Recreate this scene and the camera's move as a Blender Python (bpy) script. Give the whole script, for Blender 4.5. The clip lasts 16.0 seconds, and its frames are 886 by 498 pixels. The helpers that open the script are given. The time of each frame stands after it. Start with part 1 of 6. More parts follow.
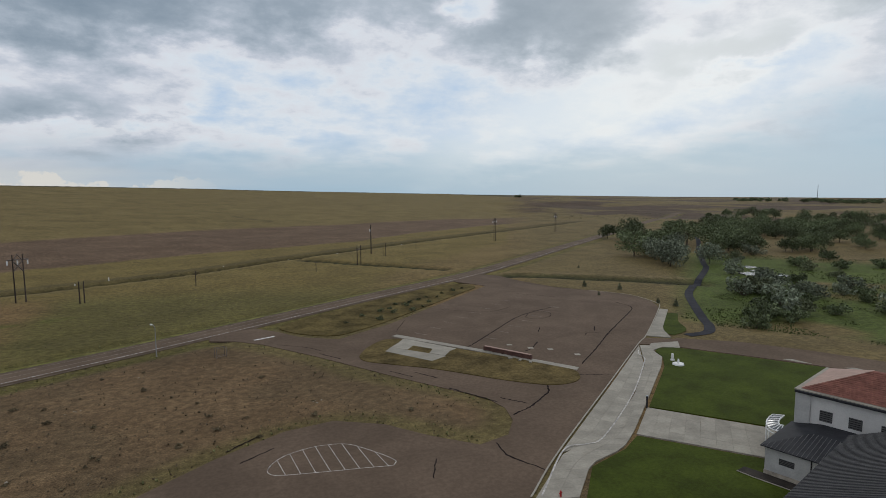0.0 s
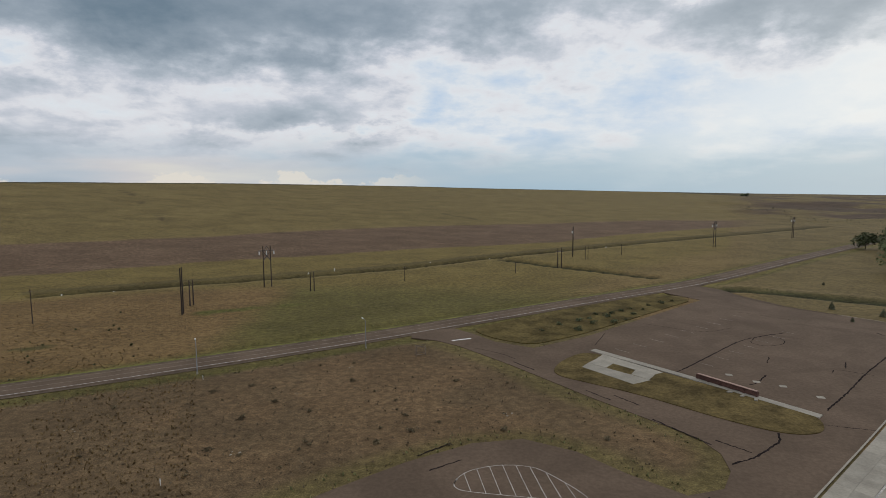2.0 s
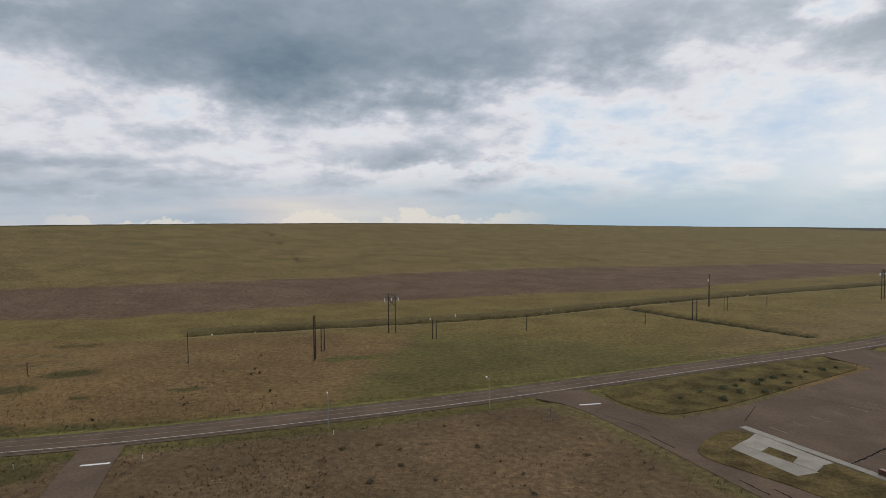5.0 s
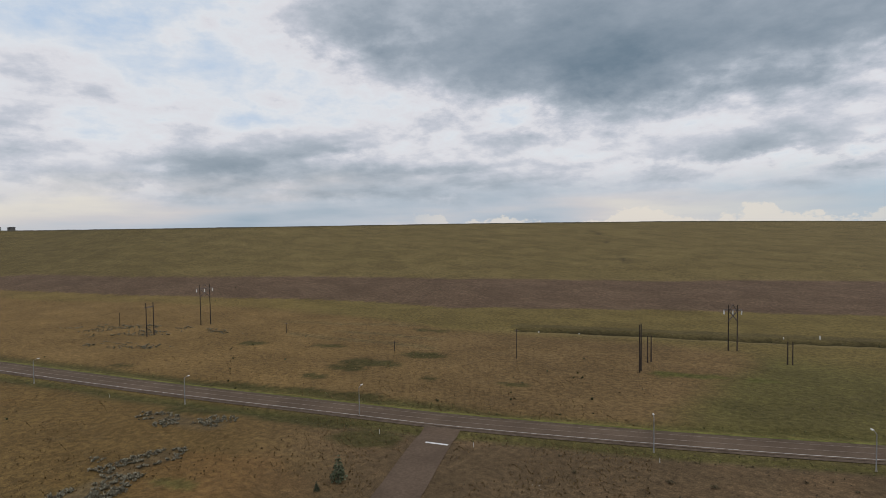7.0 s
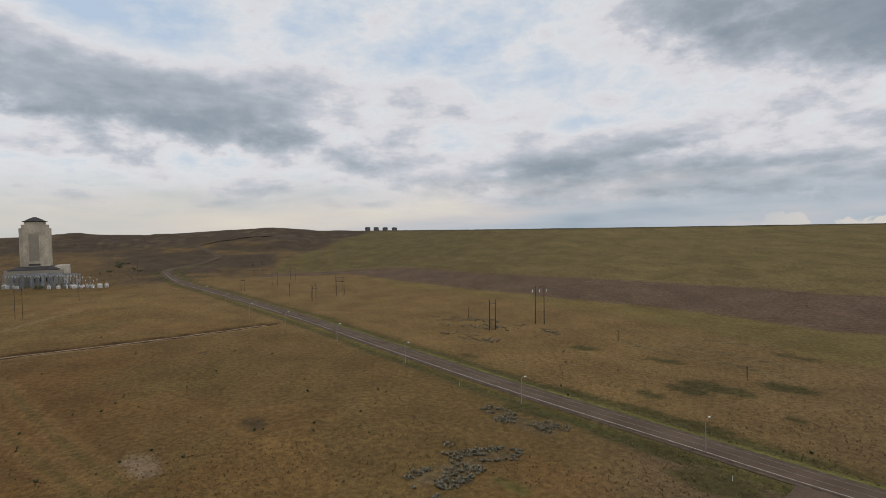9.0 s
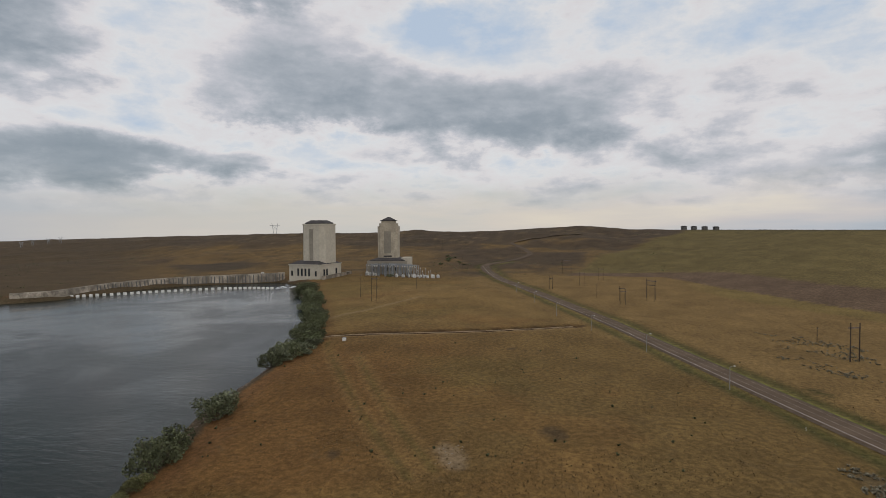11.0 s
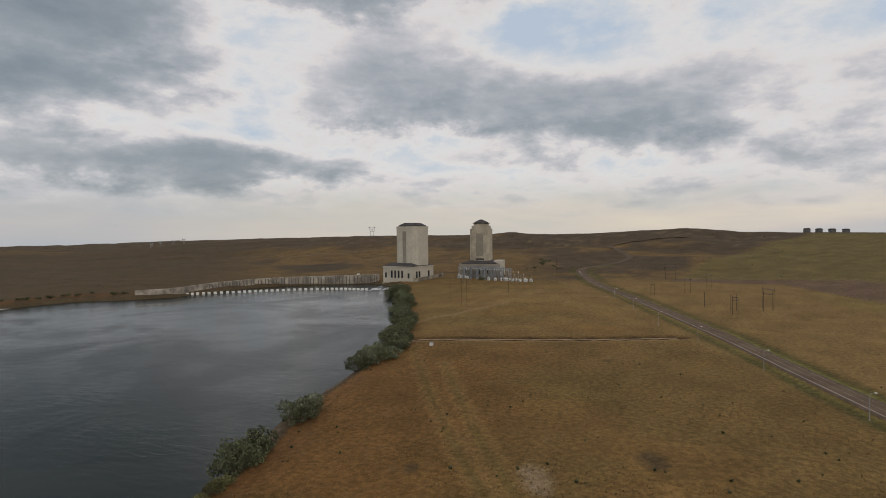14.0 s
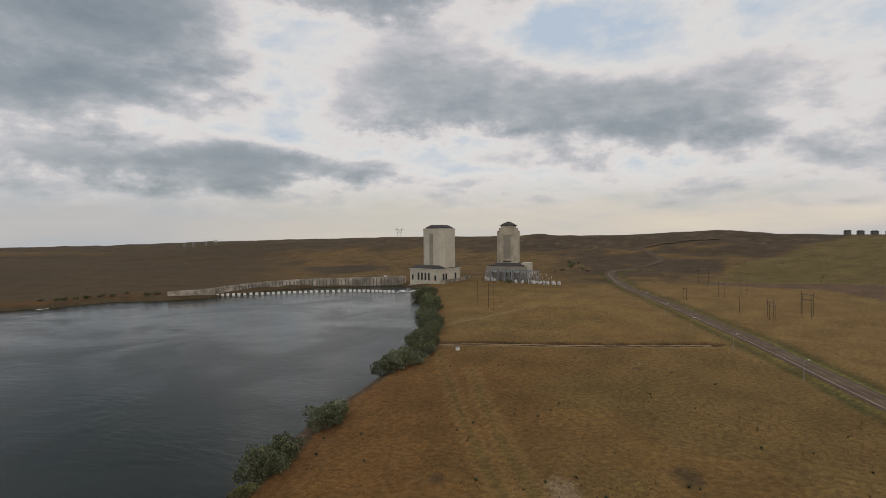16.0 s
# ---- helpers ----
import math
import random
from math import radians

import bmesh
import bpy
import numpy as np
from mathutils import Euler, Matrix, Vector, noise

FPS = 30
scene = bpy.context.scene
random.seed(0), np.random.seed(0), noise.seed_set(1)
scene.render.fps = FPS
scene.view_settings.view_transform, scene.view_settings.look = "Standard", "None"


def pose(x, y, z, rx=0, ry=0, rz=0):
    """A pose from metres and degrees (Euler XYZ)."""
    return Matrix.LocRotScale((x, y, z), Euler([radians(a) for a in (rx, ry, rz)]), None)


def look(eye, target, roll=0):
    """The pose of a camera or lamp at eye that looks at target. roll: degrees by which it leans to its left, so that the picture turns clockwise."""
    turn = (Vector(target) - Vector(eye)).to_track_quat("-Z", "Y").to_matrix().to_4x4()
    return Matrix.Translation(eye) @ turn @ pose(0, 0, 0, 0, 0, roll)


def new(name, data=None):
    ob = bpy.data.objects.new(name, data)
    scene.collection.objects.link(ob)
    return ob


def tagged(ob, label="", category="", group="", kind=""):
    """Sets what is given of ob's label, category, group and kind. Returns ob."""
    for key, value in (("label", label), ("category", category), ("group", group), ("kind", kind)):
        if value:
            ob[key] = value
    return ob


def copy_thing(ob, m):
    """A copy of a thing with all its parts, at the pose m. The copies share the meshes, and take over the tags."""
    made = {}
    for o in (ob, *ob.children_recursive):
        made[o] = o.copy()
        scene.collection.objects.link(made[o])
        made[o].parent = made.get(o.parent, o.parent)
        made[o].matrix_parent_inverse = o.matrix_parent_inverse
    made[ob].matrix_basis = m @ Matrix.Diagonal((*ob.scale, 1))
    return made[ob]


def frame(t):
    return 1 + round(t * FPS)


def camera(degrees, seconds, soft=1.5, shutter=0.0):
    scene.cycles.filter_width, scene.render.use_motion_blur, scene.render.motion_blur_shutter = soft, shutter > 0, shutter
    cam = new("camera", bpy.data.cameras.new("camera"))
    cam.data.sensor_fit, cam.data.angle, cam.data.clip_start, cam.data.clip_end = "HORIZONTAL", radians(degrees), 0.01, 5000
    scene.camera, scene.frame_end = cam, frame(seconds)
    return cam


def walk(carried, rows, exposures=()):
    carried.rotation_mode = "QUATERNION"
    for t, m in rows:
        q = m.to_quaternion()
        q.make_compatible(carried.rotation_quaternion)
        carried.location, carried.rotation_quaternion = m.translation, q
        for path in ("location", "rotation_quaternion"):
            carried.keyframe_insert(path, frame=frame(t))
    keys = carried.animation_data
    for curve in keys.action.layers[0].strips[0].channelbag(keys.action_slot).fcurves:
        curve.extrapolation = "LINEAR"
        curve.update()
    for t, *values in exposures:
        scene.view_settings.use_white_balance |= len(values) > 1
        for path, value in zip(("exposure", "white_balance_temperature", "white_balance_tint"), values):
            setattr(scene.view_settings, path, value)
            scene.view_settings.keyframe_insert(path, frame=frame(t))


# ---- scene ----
cam = camera(76.6, 16.0, soft=0.85)

# seconds, x, y, z, heading to the left of +y, pitch, lean
PATH = [
    (0, -0.00, -0.00, 46.82, -23.56, -6.13, 0.24),
    (0.5, 0.22, 0.90, 47.36, -20.79, -6.17, 0.24),
    (1, 0.96, 2.46, 47.90, -14.31, -6.23, 0.08),
    (1.5, 1.68, 4.00, 48.49, -7.86, -6.34, 0.12),
    (2, 2.31, 5.53, 49.11, -3.01, -6.36, 0.19),
    (2.5, 2.80, 6.55, 50.35, -0.83, -5.58, 0.24),
    (3, 2.90, 7.03, 51.30, 0.03, -2.94, 0.28),
    (3.2, 2.72, 7.19, 51.67, 0.19, -2.63, 0.29),
    (3.55, 2.29, 7.40, 52.42, 0.45, -2.51, 0.33),
    (3.9, 1.72, 7.50, 53.23, 0.64, -2.50, 0.38),
    (4.25, 1.04, 7.59, 54.05, 1.46, -2.54, 0.43),
    (4.6, 0.30, 7.79, 54.83, 3.60, -2.62, 0.47),
    (4.95, -0.48, 8.23, 55.52, 7.76, -2.68, 0.49),
    (5.3, -1.26, 9.02, 56.06, 14.62, -2.69, 0.49),
    (5.5, -1.75, 9.78, 56.25, 19.47, -2.68, 0.38),
    (6, -3.02, 12.41, 56.41, 31.52, -2.65, 0.45),
    (6.5, -3.45, 14.13, 57.01, 37.57, -2.60, 0.54),
    (7, -3.54, 15.39, 57.69, 41.31, -2.59, 0.75),
    (7.5, -5.40, 17.03, 58.17, 46.43, -2.50, 0.77),
    (8, -7.50, 18.07, 58.58, 55.25, -2.33, 0.83),
    (8.5, -10.12, 18.36, 59.15, 64.62, -2.23, 0.87),
    (9, -12.66, 18.14, 60.00, 73.96, -2.18, 0.82),
    (9.5, -15.29, 18.04, 60.96, 82.93, -2.21, 0.84),
    (10, -18.70, 18.24, 61.49, 91.59, -2.09, 0.81),
    (10.2, -19.96, 18.36, 61.60, 94.89, -2.10, 0.68),
    (10.55, -22.00, 18.52, 61.78, 100.05, -2.10, 0.58),
    (10.9, -23.98, 18.69, 61.91, 103.93, -2.08, 0.47),
    (11.25, -25.87, 18.87, 62.00, 106.73, -2.05, 0.43),
    (11.6, -27.65, 19.02, 62.07, 108.67, -2.01, 0.42),
    (11.95, -29.27, 19.15, 62.13, 110.00, -1.97, 0.44),
    (12.3, -30.72, 19.24, 62.18, 110.95, -1.93, 0.44),
    (12.5, -31.36, 19.32, 62.20, 111.59, -1.88, 0.43),
    (13, -32.55, 19.22, 62.20, 112.77, -1.87, 0.44),
    (13.5, -33.74, 18.91, 62.21, 113.63, -1.82, 0.41),
    (14, -34.72, 18.67, 62.33, 114.43, -1.77, 0.43),
    (14.5, -35.59, 18.47, 62.56, 115.12, -1.71, 0.42),
    (15, -36.33, 18.16, 62.94, 115.85, -1.68, 0.31),
    (15.5, -36.89, 17.92, 63.38, 116.51, -1.64, 0.24),
    (16, -37.39, 17.78, 63.80, 117.20, -1.65, 0.37),
]
EXPOSURES = [(0, -0.12, 6100, 7), (3, -0.05, 6350, 8), (6, -0.05, 6330, 9), (9, -0.12, 6450, 9), (12, -0.17, 6680, 10), (16, -0.17, 6880, 10)]
walk(cam, [(t, pose(x, y, z, 90 + p, 0, h) @ pose(0, 0, 0, 0, 0, -r)) for t, x, y, z, h, p, r in PATH], EXPOSURES)

# ---- light ----
SUN_HEADING, SUN_HEIGHT = -50.0, 24.0
sun_way = Vector((-math.sin(radians(SUN_HEADING)) * math.cos(radians(SUN_HEIGHT)),
                  math.cos(radians(SUN_HEADING)) * math.cos(radians(SUN_HEIGHT)), math.sin(radians(SUN_HEIGHT))))
sun = new("sun", bpy.data.lights.new("sun", "SUN"))
sun.data.energy, sun.data.angle, sun.data.color = 0.5, radians(20), (1.0, 0.93, 0.84)
sun.matrix_world = look(sun_way * 100, (0, 0, 0))


class Nodes:
    """A short way to write node trees."""

    def __init__(self, tree):
        self.tree = tree
        tree.nodes.clear()

    def add(self, kind, *links, out=0, operation="", attribute="", smooth=False, clamp=False):
        n = self.tree.nodes.new("ShaderNode" + kind)
        if operation:
            n.operation = operation
        if attribute:
            n.attribute_name = attribute
        if smooth:
            n.interpolation_type = "SMOOTHSTEP"
        if clamp:
            n.use_clamp = True
        for socket, source in links:
            if hasattr(source, "is_linked"):
                self.tree.links.new(source, n.inputs[socket])
            else:
                n.inputs[socket].default_value = source
        return n.outputs[out] if len(n.outputs) else None

    def math(self, op, a, b=0.0, c=0.0, clamp=False):
        return self.add("Math", (0, a), (1, b), (2, c), operation=op, clamp=clamp)

    def noise(self, at, scale, detail=4.0, rough=0.55, distort=0.0):
        return self.add("TexNoise", ("Vector", at), ("Scale", scale), ("Detail", detail), ("Roughness", rough), ("Distortion", distort))

    def ramp(self, fac, *stops):
        n = self.tree.nodes.new("ShaderNodeValToRGB")
        self.tree.links.new(fac, n.inputs[0])
        while len(n.color_ramp.elements) < len(stops):
            n.color_ramp.elements.new(0.5)
        for e, (p, c) in zip(n.color_ramp.elements, stops):
            e.position = p
            e.color = (*c, 1) if len(c) == 3 else c
        return n.outputs[0]

    def mix(self, fac, a, b, blend="MIX"):
        n = self.tree.nodes.new("ShaderNodeMix")
        n.data_type, n.blend_type, n.clamp_factor = "RGBA", blend, True
        for socket, v in ((0, fac), (6, a), (7, b)):
            if hasattr(v, "is_linked"):
                self.tree.links.new(v, n.inputs[socket])
            elif socket == 0:
                n.inputs[0].default_value = v
            else:
                n.inputs[socket].default_value = (*v, 1)
        return n.outputs[2]

    def span(self, v, a, b, c=0.0, d=1.0):
        return self.add("MapRange", (0, v), (1, a), (2, b), (3, c), (4, d), smooth=True)


def grey(v):
    return (v, v, v)


world = bpy.data.worlds.new("sky")
scene.world = world
world.use_nodes = True
w = Nodes(world.node_tree)
way = w.add("TexCoord", out=0)
way = w.add("VectorMath", (0, way), operation="NORMALIZE")
parts = w.tree.nodes.new("ShaderNodeSeparateXYZ")
w.tree.links.new(way, parts.inputs[0])
up = w.math("MAXIMUM", parts.outputs[2], 0.0)
deck = w.math("ADD", up, 0.20)
flat = w.add("CombineXYZ", (0, w.math("DIVIDE", parts.outputs[0], deck)), (1, w.math("DIVIDE", parts.outputs[1], deck)), (2, 0.0))
big = w.noise(w.add("Mapping", (0, flat), (1, (3.1, 1.7, 0.4))), 0.8, 3.0, 0.5, 0.2)
mid = w.noise(w.add("Mapping", (0, flat), (1, (7.3, 2.9, 1.4))), 2.1, 7.0, 0.50, 0.1)
# rounder billows that do not flatten towards the horizon
puff = w.noise(w.add("Mapping", (0, way), (1, (1.3, 9.1, 5.4)), (3, (1.0, 1.0, 1.9))), 8.0, 8.0, 0.60, 0.1)
fine = w.noise(w.add("Mapping", (0, way), (1, (4.3, 2.1, 7.7)), (3, (1.0, 1.0, 2.4))), 26.0, 6.0, 0.62, 0.1)
cover = w.math("ADD", w.math("MULTIPLY_ADD", w.math("SUBTRACT", big, 0.5), 0.30, 0.50),
               w.math("ADD", w.math("MULTIPLY", w.math("SUBTRACT", mid, 0.5), 0.70),
                      w.math("ADD", w.math("MULTIPLY", w.math("SUBTRACT", puff, 0.5), 0.55), w.math("MULTIPLY", w.math("SUBTRACT", fine, 0.5), 0.22))))
# heading and height in degrees, pushed about so that the banks have torn edges
heading = w.math("MULTIPLY", w.math("ARCTAN2", w.math("MULTIPLY", parts.outputs[0], -1.0), parts.outputs[1]), 57.2958)
lift = w.math("MULTIPLY", w.math("ARCSINE", parts.outputs[2]), 57.2958)
heading = w.math("ADD", heading, w.math("MULTIPLY", w.math("SUBTRACT", mid, 0.5), 16.0))
lift = w.math("ADD", lift, w.math("MULTIPLY", w.math("SUBTRACT", puff, 0.5), 7.0))
compass = w.add("CombineXYZ", (0, heading), (1, lift), (2, 0.0))


def bank(total, heading, lift, wide, tall, tilt, amount):
    """Thicker (or, below zero, thinner) cloud in an oval round one direction."""
    n = w.tree.nodes.new("ShaderNodeMapping")
    n.vector_type = "TEXTURE"
    w.tree.links.new(compass, n.inputs[0])
    n.inputs[1].default_value, n.inputs[2].default_value, n.inputs[3].default_value = (heading, lift, 0), (0, 0, radians(tilt)), (wide, tall, 1)
    g = w.tree.nodes.new("ShaderNodeTexGradient")
    g.gradient_type = "SPHERICAL"
    w.tree.links.new(n.outputs[0], g.inputs[0])
    return w.math("ADD", total, w.span(g.outputs[1], 0.0, 0.75, 0.0, amount))


DARK_BANKS = [(24, 18.2, 27, 8.2, 0, 0.36), (22, 14.6, 18, 3.6, 0, 0.16), (-3, 17.5, 13, 5, 0, 0.20), (-33, 16.8, 13, 5, 8, 0.46), (-14, 18, 10, 3.5, 0, 0.14), (-48, 11.3, 4.4, 2.1, 0, 0.42), (-53, 12, 3.6, 1.8, 0, 0.36), (-63, 16, 8, 5, 20, 0.40),
              (9, 6.8, 12, 1.6, -3, 0.18), (54, 4.4, 23, 2.3, 2, 0.27), (59, 7.4, 10, 1.8, -8, 0.20), (113, 13, 21, 5.5, 6, 0.24), (97, 10.5, 10, 3.6, 0, 0.10), (140, 6.2, 18, 2.0, -1, 0.30), (150, 17, 12, 8.5, -15, 0.36)]
MORE_BANKS = [(126, 22.5, 9, 3.0, 0, 0.22), (50, 20, 8, 3.5, 0, 0.16), (89, 11, 9, 4.5, 0, 0.10)]
THIN_BANKS = [(60, 12, 14, 6, 0, -0.11), (-24, 6, 24, 6.5, 0, -0.17), (-50, 8.6, 12, 3.0, -22, -0.14), (-26, 17.2, 3.0, 1.9, 0, -0.5), (101, 19, 9, 5.5, 0, -0.24), (84, 17, 12, 7, 0, -0.08),
              (120, 9, 11, 1.8, 0, -0.16), (107, 7.4, 15, 2.6, 6, -0.10), (133, 12, 7, 4, 0, -0.17), (67, 18.5, 13, 6, 0, -0.12), (129, 18, 6, 5, 0, -0.15)]
for heading_at, lift_at, wide, tall, tilt, amount in DARK_BANKS + MORE_BANKS + THIN_BANKS:
    cover = bank(cover, heading_at, lift_at, wide * 1.3, tall * 1.3, tilt, amount)
cloud = w.ramp(w.math("MULTIPLY", cover, 0.8), (0.17, (0.56, 0.68, 0.85)), (0.265, (0.72, 0.78, 0.87)), (0.335, (0.86, 0.87, 0.90)), (0.395, (0.84, 0.82, 0.85)), (0.455, (0.66, 0.67, 0.73)), (0.54, (0.49, 0.53, 0.59)), (0.65, (0.36, 0.41, 0.47)), (0.95, (0.18, 0.24, 0.30)))
low = w.ramp(w.noise(w.add("Mapping", (0, way), (1, (2.0, 1.0, 0.3)), (3, (2.2, 2.2, 15.0))), 1.0, 6.0, 0.5),
             (0.32, (0.40, 0.49, 0.58)), (0.46, (0.55, 0.60, 0.67)), (0.58, (0.70, 0.67, 0.68)), (0.72, (0.86, 0.80, 0.72)))
east = (math.sin(radians(42)), math.cos(radians(42)), 0.0)
low = w.mix(w.span(w.add("VectorMath", (0, way), (1, east), operation="DOT_PRODUCT", out=1), 0.35, 0.98, 0.0, 0.9), low, w.mix(w.span(parts.outputs[2], 0.0, 0.16), (0.40, 0.56, 0.68), (0.60, 0.69, 0.78)))
west = (-math.sin(radians(147)), math.cos(radians(147)), 0.0)
low = w.mix(w.span(w.add("VectorMath", (0, way), (1, west), operation="DOT_PRODUCT", out=1), 0.84, 0.99, 0.0, 0.6), low, (0.50, 0.54, 0.60))
glare = (-math.sin(radians(110)), math.cos(radians(110)), 0.05)
low = w.mix(w.span(w.add("VectorMath", (0, way), (1, glare), operation="DOT_PRODUCT", out=1), 0.80, 0.99, 0.0, 0.45), low, (0.88, 0.79, 0.64))
rise = w.span(w.math("ADD", parts.outputs[2], w.math("MULTIPLY", w.math("SUBTRACT", mid, 0.5), 0.10)), 0.02, 0.10)
sky = w.mix(rise, low, cloud)
glow = w.add("VectorMath", (0, way), (1, tuple(sun_way)), operation="DOT_PRODUCT", out=1)
sky = w.mix(w.span(glow, 0.6, 1.08, 0.0, 0.2), sky, (0.88, 0.88, 0.86))
# sunlit white cloud over the slanting edge
sky = w.mix(bank(0.0, -42, 9.0, 26, 5.5, -18, 0.62), sky, (0.98, 0.97, 0.94))
# cooler shaded air under the slanting edge of the sunlit cloud
shade = bank(0.0, -60, 2.5, 30, 8.5, -20, 0.8)
sky = w.mix(shade, sky, (0.42, 0.56, 0.68))
# small far heads of cumulus on the horizon
heads = w.noise(w.add("Mapping", (0, way), (1, (0.7, 3.0, 0.0)), (3, (11.0, 11.0, 16.0))), 1.0, 6.0, 0.6)
heads = w.math("MULTIPLY", w.span(w.math("SUBTRACT", heads, w.math("MULTIPLY", up, 6.5)), 0.42, 0.47), w.span(parts.outputs[2], -0.02, 0.0))
north = (-math.sin(radians(22)), math.cos(radians(22)), 0.0)
heads = w.math("MULTIPLY", heads, w.span(w.add("VectorMath", (0, way), (1, north), operation="DOT_PRODUCT", out=1), 0.90, 0.97))
sky = w.mix(w.math("MULTIPLY", heads, 0.65), sky, (0.92, 0.83, 0.72))
air = w.tree.nodes.new("ShaderNodeTexSky")
air.sky_type, air.sun_disc = "NISHITA", False
air.sun_elevation, air.sun_rotation = radians(SUN_HEIGHT), radians(-SUN_HEADING)
nishita = air.outputs[0]
clear = w.add("Background", ("Color", nishita), ("Strength", 0.005))
cover_light = w.add("Background", ("Color", sky), ("Strength", 0.87))
w.add("OutputWorld", (0, w.add("AddShader", (0, clear), (1, cover_light))))


# ---- materials ----
def surface(name, build, rough=0.9, metal=0.0, bump=None, spec=0.3):
    """build(n, place) gives the colour socket; bump(n, place) gives (height socket, distance)."""
    m = bpy.data.materials.new(name)
    m.use_nodes = True
    n = Nodes(m.node_tree)
    place = n.add("NewGeometry", out=0)
    colour = build(n, place)
    b = n.tree.nodes.new("ShaderNodeBsdfPrincipled")
    if hasattr(colour, "is_linked"):
        n.tree.links.new(colour, b.inputs["Base Color"])
    else:
        b.inputs["Base Color"].default_value = (*colour, 1)
    if hasattr(rough, "__call__"):
        n.tree.links.new(rough(n, place), b.inputs["Roughness"])
    else:
        b.inputs["Roughness"].default_value = rough
    b.inputs["Metallic"].default_value = metal
    b.inputs["Specular IOR Level"].default_value = spec
    if bump:
        height, depth = bump(n, place)
        n.tree.links.new(n.add("Bump", ("Height", height), ("Distance", depth), ("Strength", 1.0)), b.inputs["Normal"])
    n.add("OutputMaterial", (0, b.outputs[0]))
    return m


def worn(colour, amount=0.25, scale=0.6, fine=9.0, random_tint=0.0):
    """A colour varied at two scales, and from object to object."""
    def build(n, place):
        a = n.span(n.noise(place, scale, 5.0), 0.3, 0.7, 1 - amount, 1 + amount)
        b = n.span(n.noise(place, fine, 4.0), 0.3, 0.7, 1 - amount * 0.6, 1 + amount * 0.6)
        v = n.math("MULTIPLY", a, b)
        if random_tint:
            v = n.math("MULTIPLY", v, n.span(n.add("ObjectInfo", out=5), 0, 1, 1 - random_tint, 1 + random_tint))
        return n.add("VectorMath", (0, colour), ("Scale", v), operation="SCALE")
    return build


def rough_ground(scale, depth):
    return lambda n, p: (n.noise(p, scale, 6.0, 0.65), depth)


def ground_colour(n, place):
    tint = n.add("Attribute", attribute="tint")
    a = n.span(n.noise(place, 0.035, 6.0, 0.6, 0.4), 0.3, 0.7, 0.87, 1.14)
    b = n.span(n.noise(place, 0.5, 5.0, 0.65), 0.3, 0.7, 0.72, 1.30)
    c = n.span(n.noise(place, 3.5, 4.0, 0.7), 0.3, 0.72, 0.60, 1.48)
    d = n.span(n.noise(place, 1.1, 3.0, 0.7), 0.56, 0.70, 1.0, 0.72)
    e = n.span(n.noise(place, 1.7, 4.0, 0.75), 0.57, 0.70, 1.0, 1.5)
    f = n.span(n.noise(n.add("Mapping", (0, place), (3, (0.02, 0.05, 0.05))), 1.0, 6.0, 0.65), 0.35, 0.65, 0.93, 1.08)
    v = n.math("MULTIPLY", n.math("MULTIPLY", n.math("MULTIPLY", a, b), c), n.math("MULTIPLY", n.math("MULTIPLY", d, e), f))
    col = n.add("VectorMath", (0, tint), ("Scale", v), operation="SCALE")
    dry = n.span(n.noise(place, 0.16, 5.0, 0.7, 0.6), 0.52, 0.72, 0.0, 0.35)
    return n.mix(dry, col, n.mix(0.5, col, (0.17, 0.13, 0.075)))


M = {}
M["ground"] = surface("prairie", ground_colour, 0.95, spec=0.1, bump=rough_ground(1.3, 0.20))


def asphalt_colour(n, place):
    a = n.span(n.noise(place, 0.06, 5.0, 0.6, 0.6), 0.3, 0.7, 0.84, 1.16)
    b = n.span(n.noise(place, 1.2, 6.0, 0.7), 0.3, 0.7, 0.86, 1.14)
    v = n.math("MULTIPLY", a, b)
    return n.add("VectorMath", (0, (0.126, 0.090, 0.063)), ("Scale", v), operation="SCALE")


M["asphalt"] = surface("asphalt", asphalt_colour, 0.92, spec=0.08, bump=rough_ground(6.0, 0.02))
M["shoulder"] = surface("gravel shoulder", worn((0.122, 0.092, 0.066), 0.25, 0.4, 4.0), 0.95, spec=0.05, bump=rough_ground(3.0, 0.06))
M["blacktop"] = surface("new blacktop", worn((0.036, 0.036, 0.042), 0.2, 0.3, 4.0), 0.9, spec=0.05)
M["road"] = surface("worn road asphalt", worn((0.132, 0.096, 0.068), 0.16, 0.08, 2.5), 0.92, spec=0.05)
M["bank_stone"] = surface("brown bank stone", worn((0.14, 0.105, 0.078), 0.3, 0.4, 3.0), 0.9)
M["tar"] = surface("tar seal", worn((0.026, 0.021, 0.020), 0.3, 0.8, 5.0), 1.0, spec=0.0)
M["concrete"] = surface("concrete", worn((0.30, 0.272, 0.220), 0.13, 0.25, 2.5, 0.08), 0.88, spec=0.25, bump=rough_ground(8.0, 0.01))
M["old_concrete"] = surface("weathered concrete", worn((0.27, 0.235, 0.19), 0.45, 0.12, 0.9, 0.2), 0.9, spec=0.2)
M["paint"] = surface("worn white paint", worn((0.44, 0.41, 0.37), 0.35, 0.9, 6.0), 0.8)
M["fresh_paint"] = surface("white paint", worn((0.75, 0.74, 0.71), 0.1, 0.9, 6.0), 0.7)
M["line_paint"] = surface("faded road paint", worn((0.24, 0.20, 0.165), 0.4, 0.35, 3.0), 0.8)
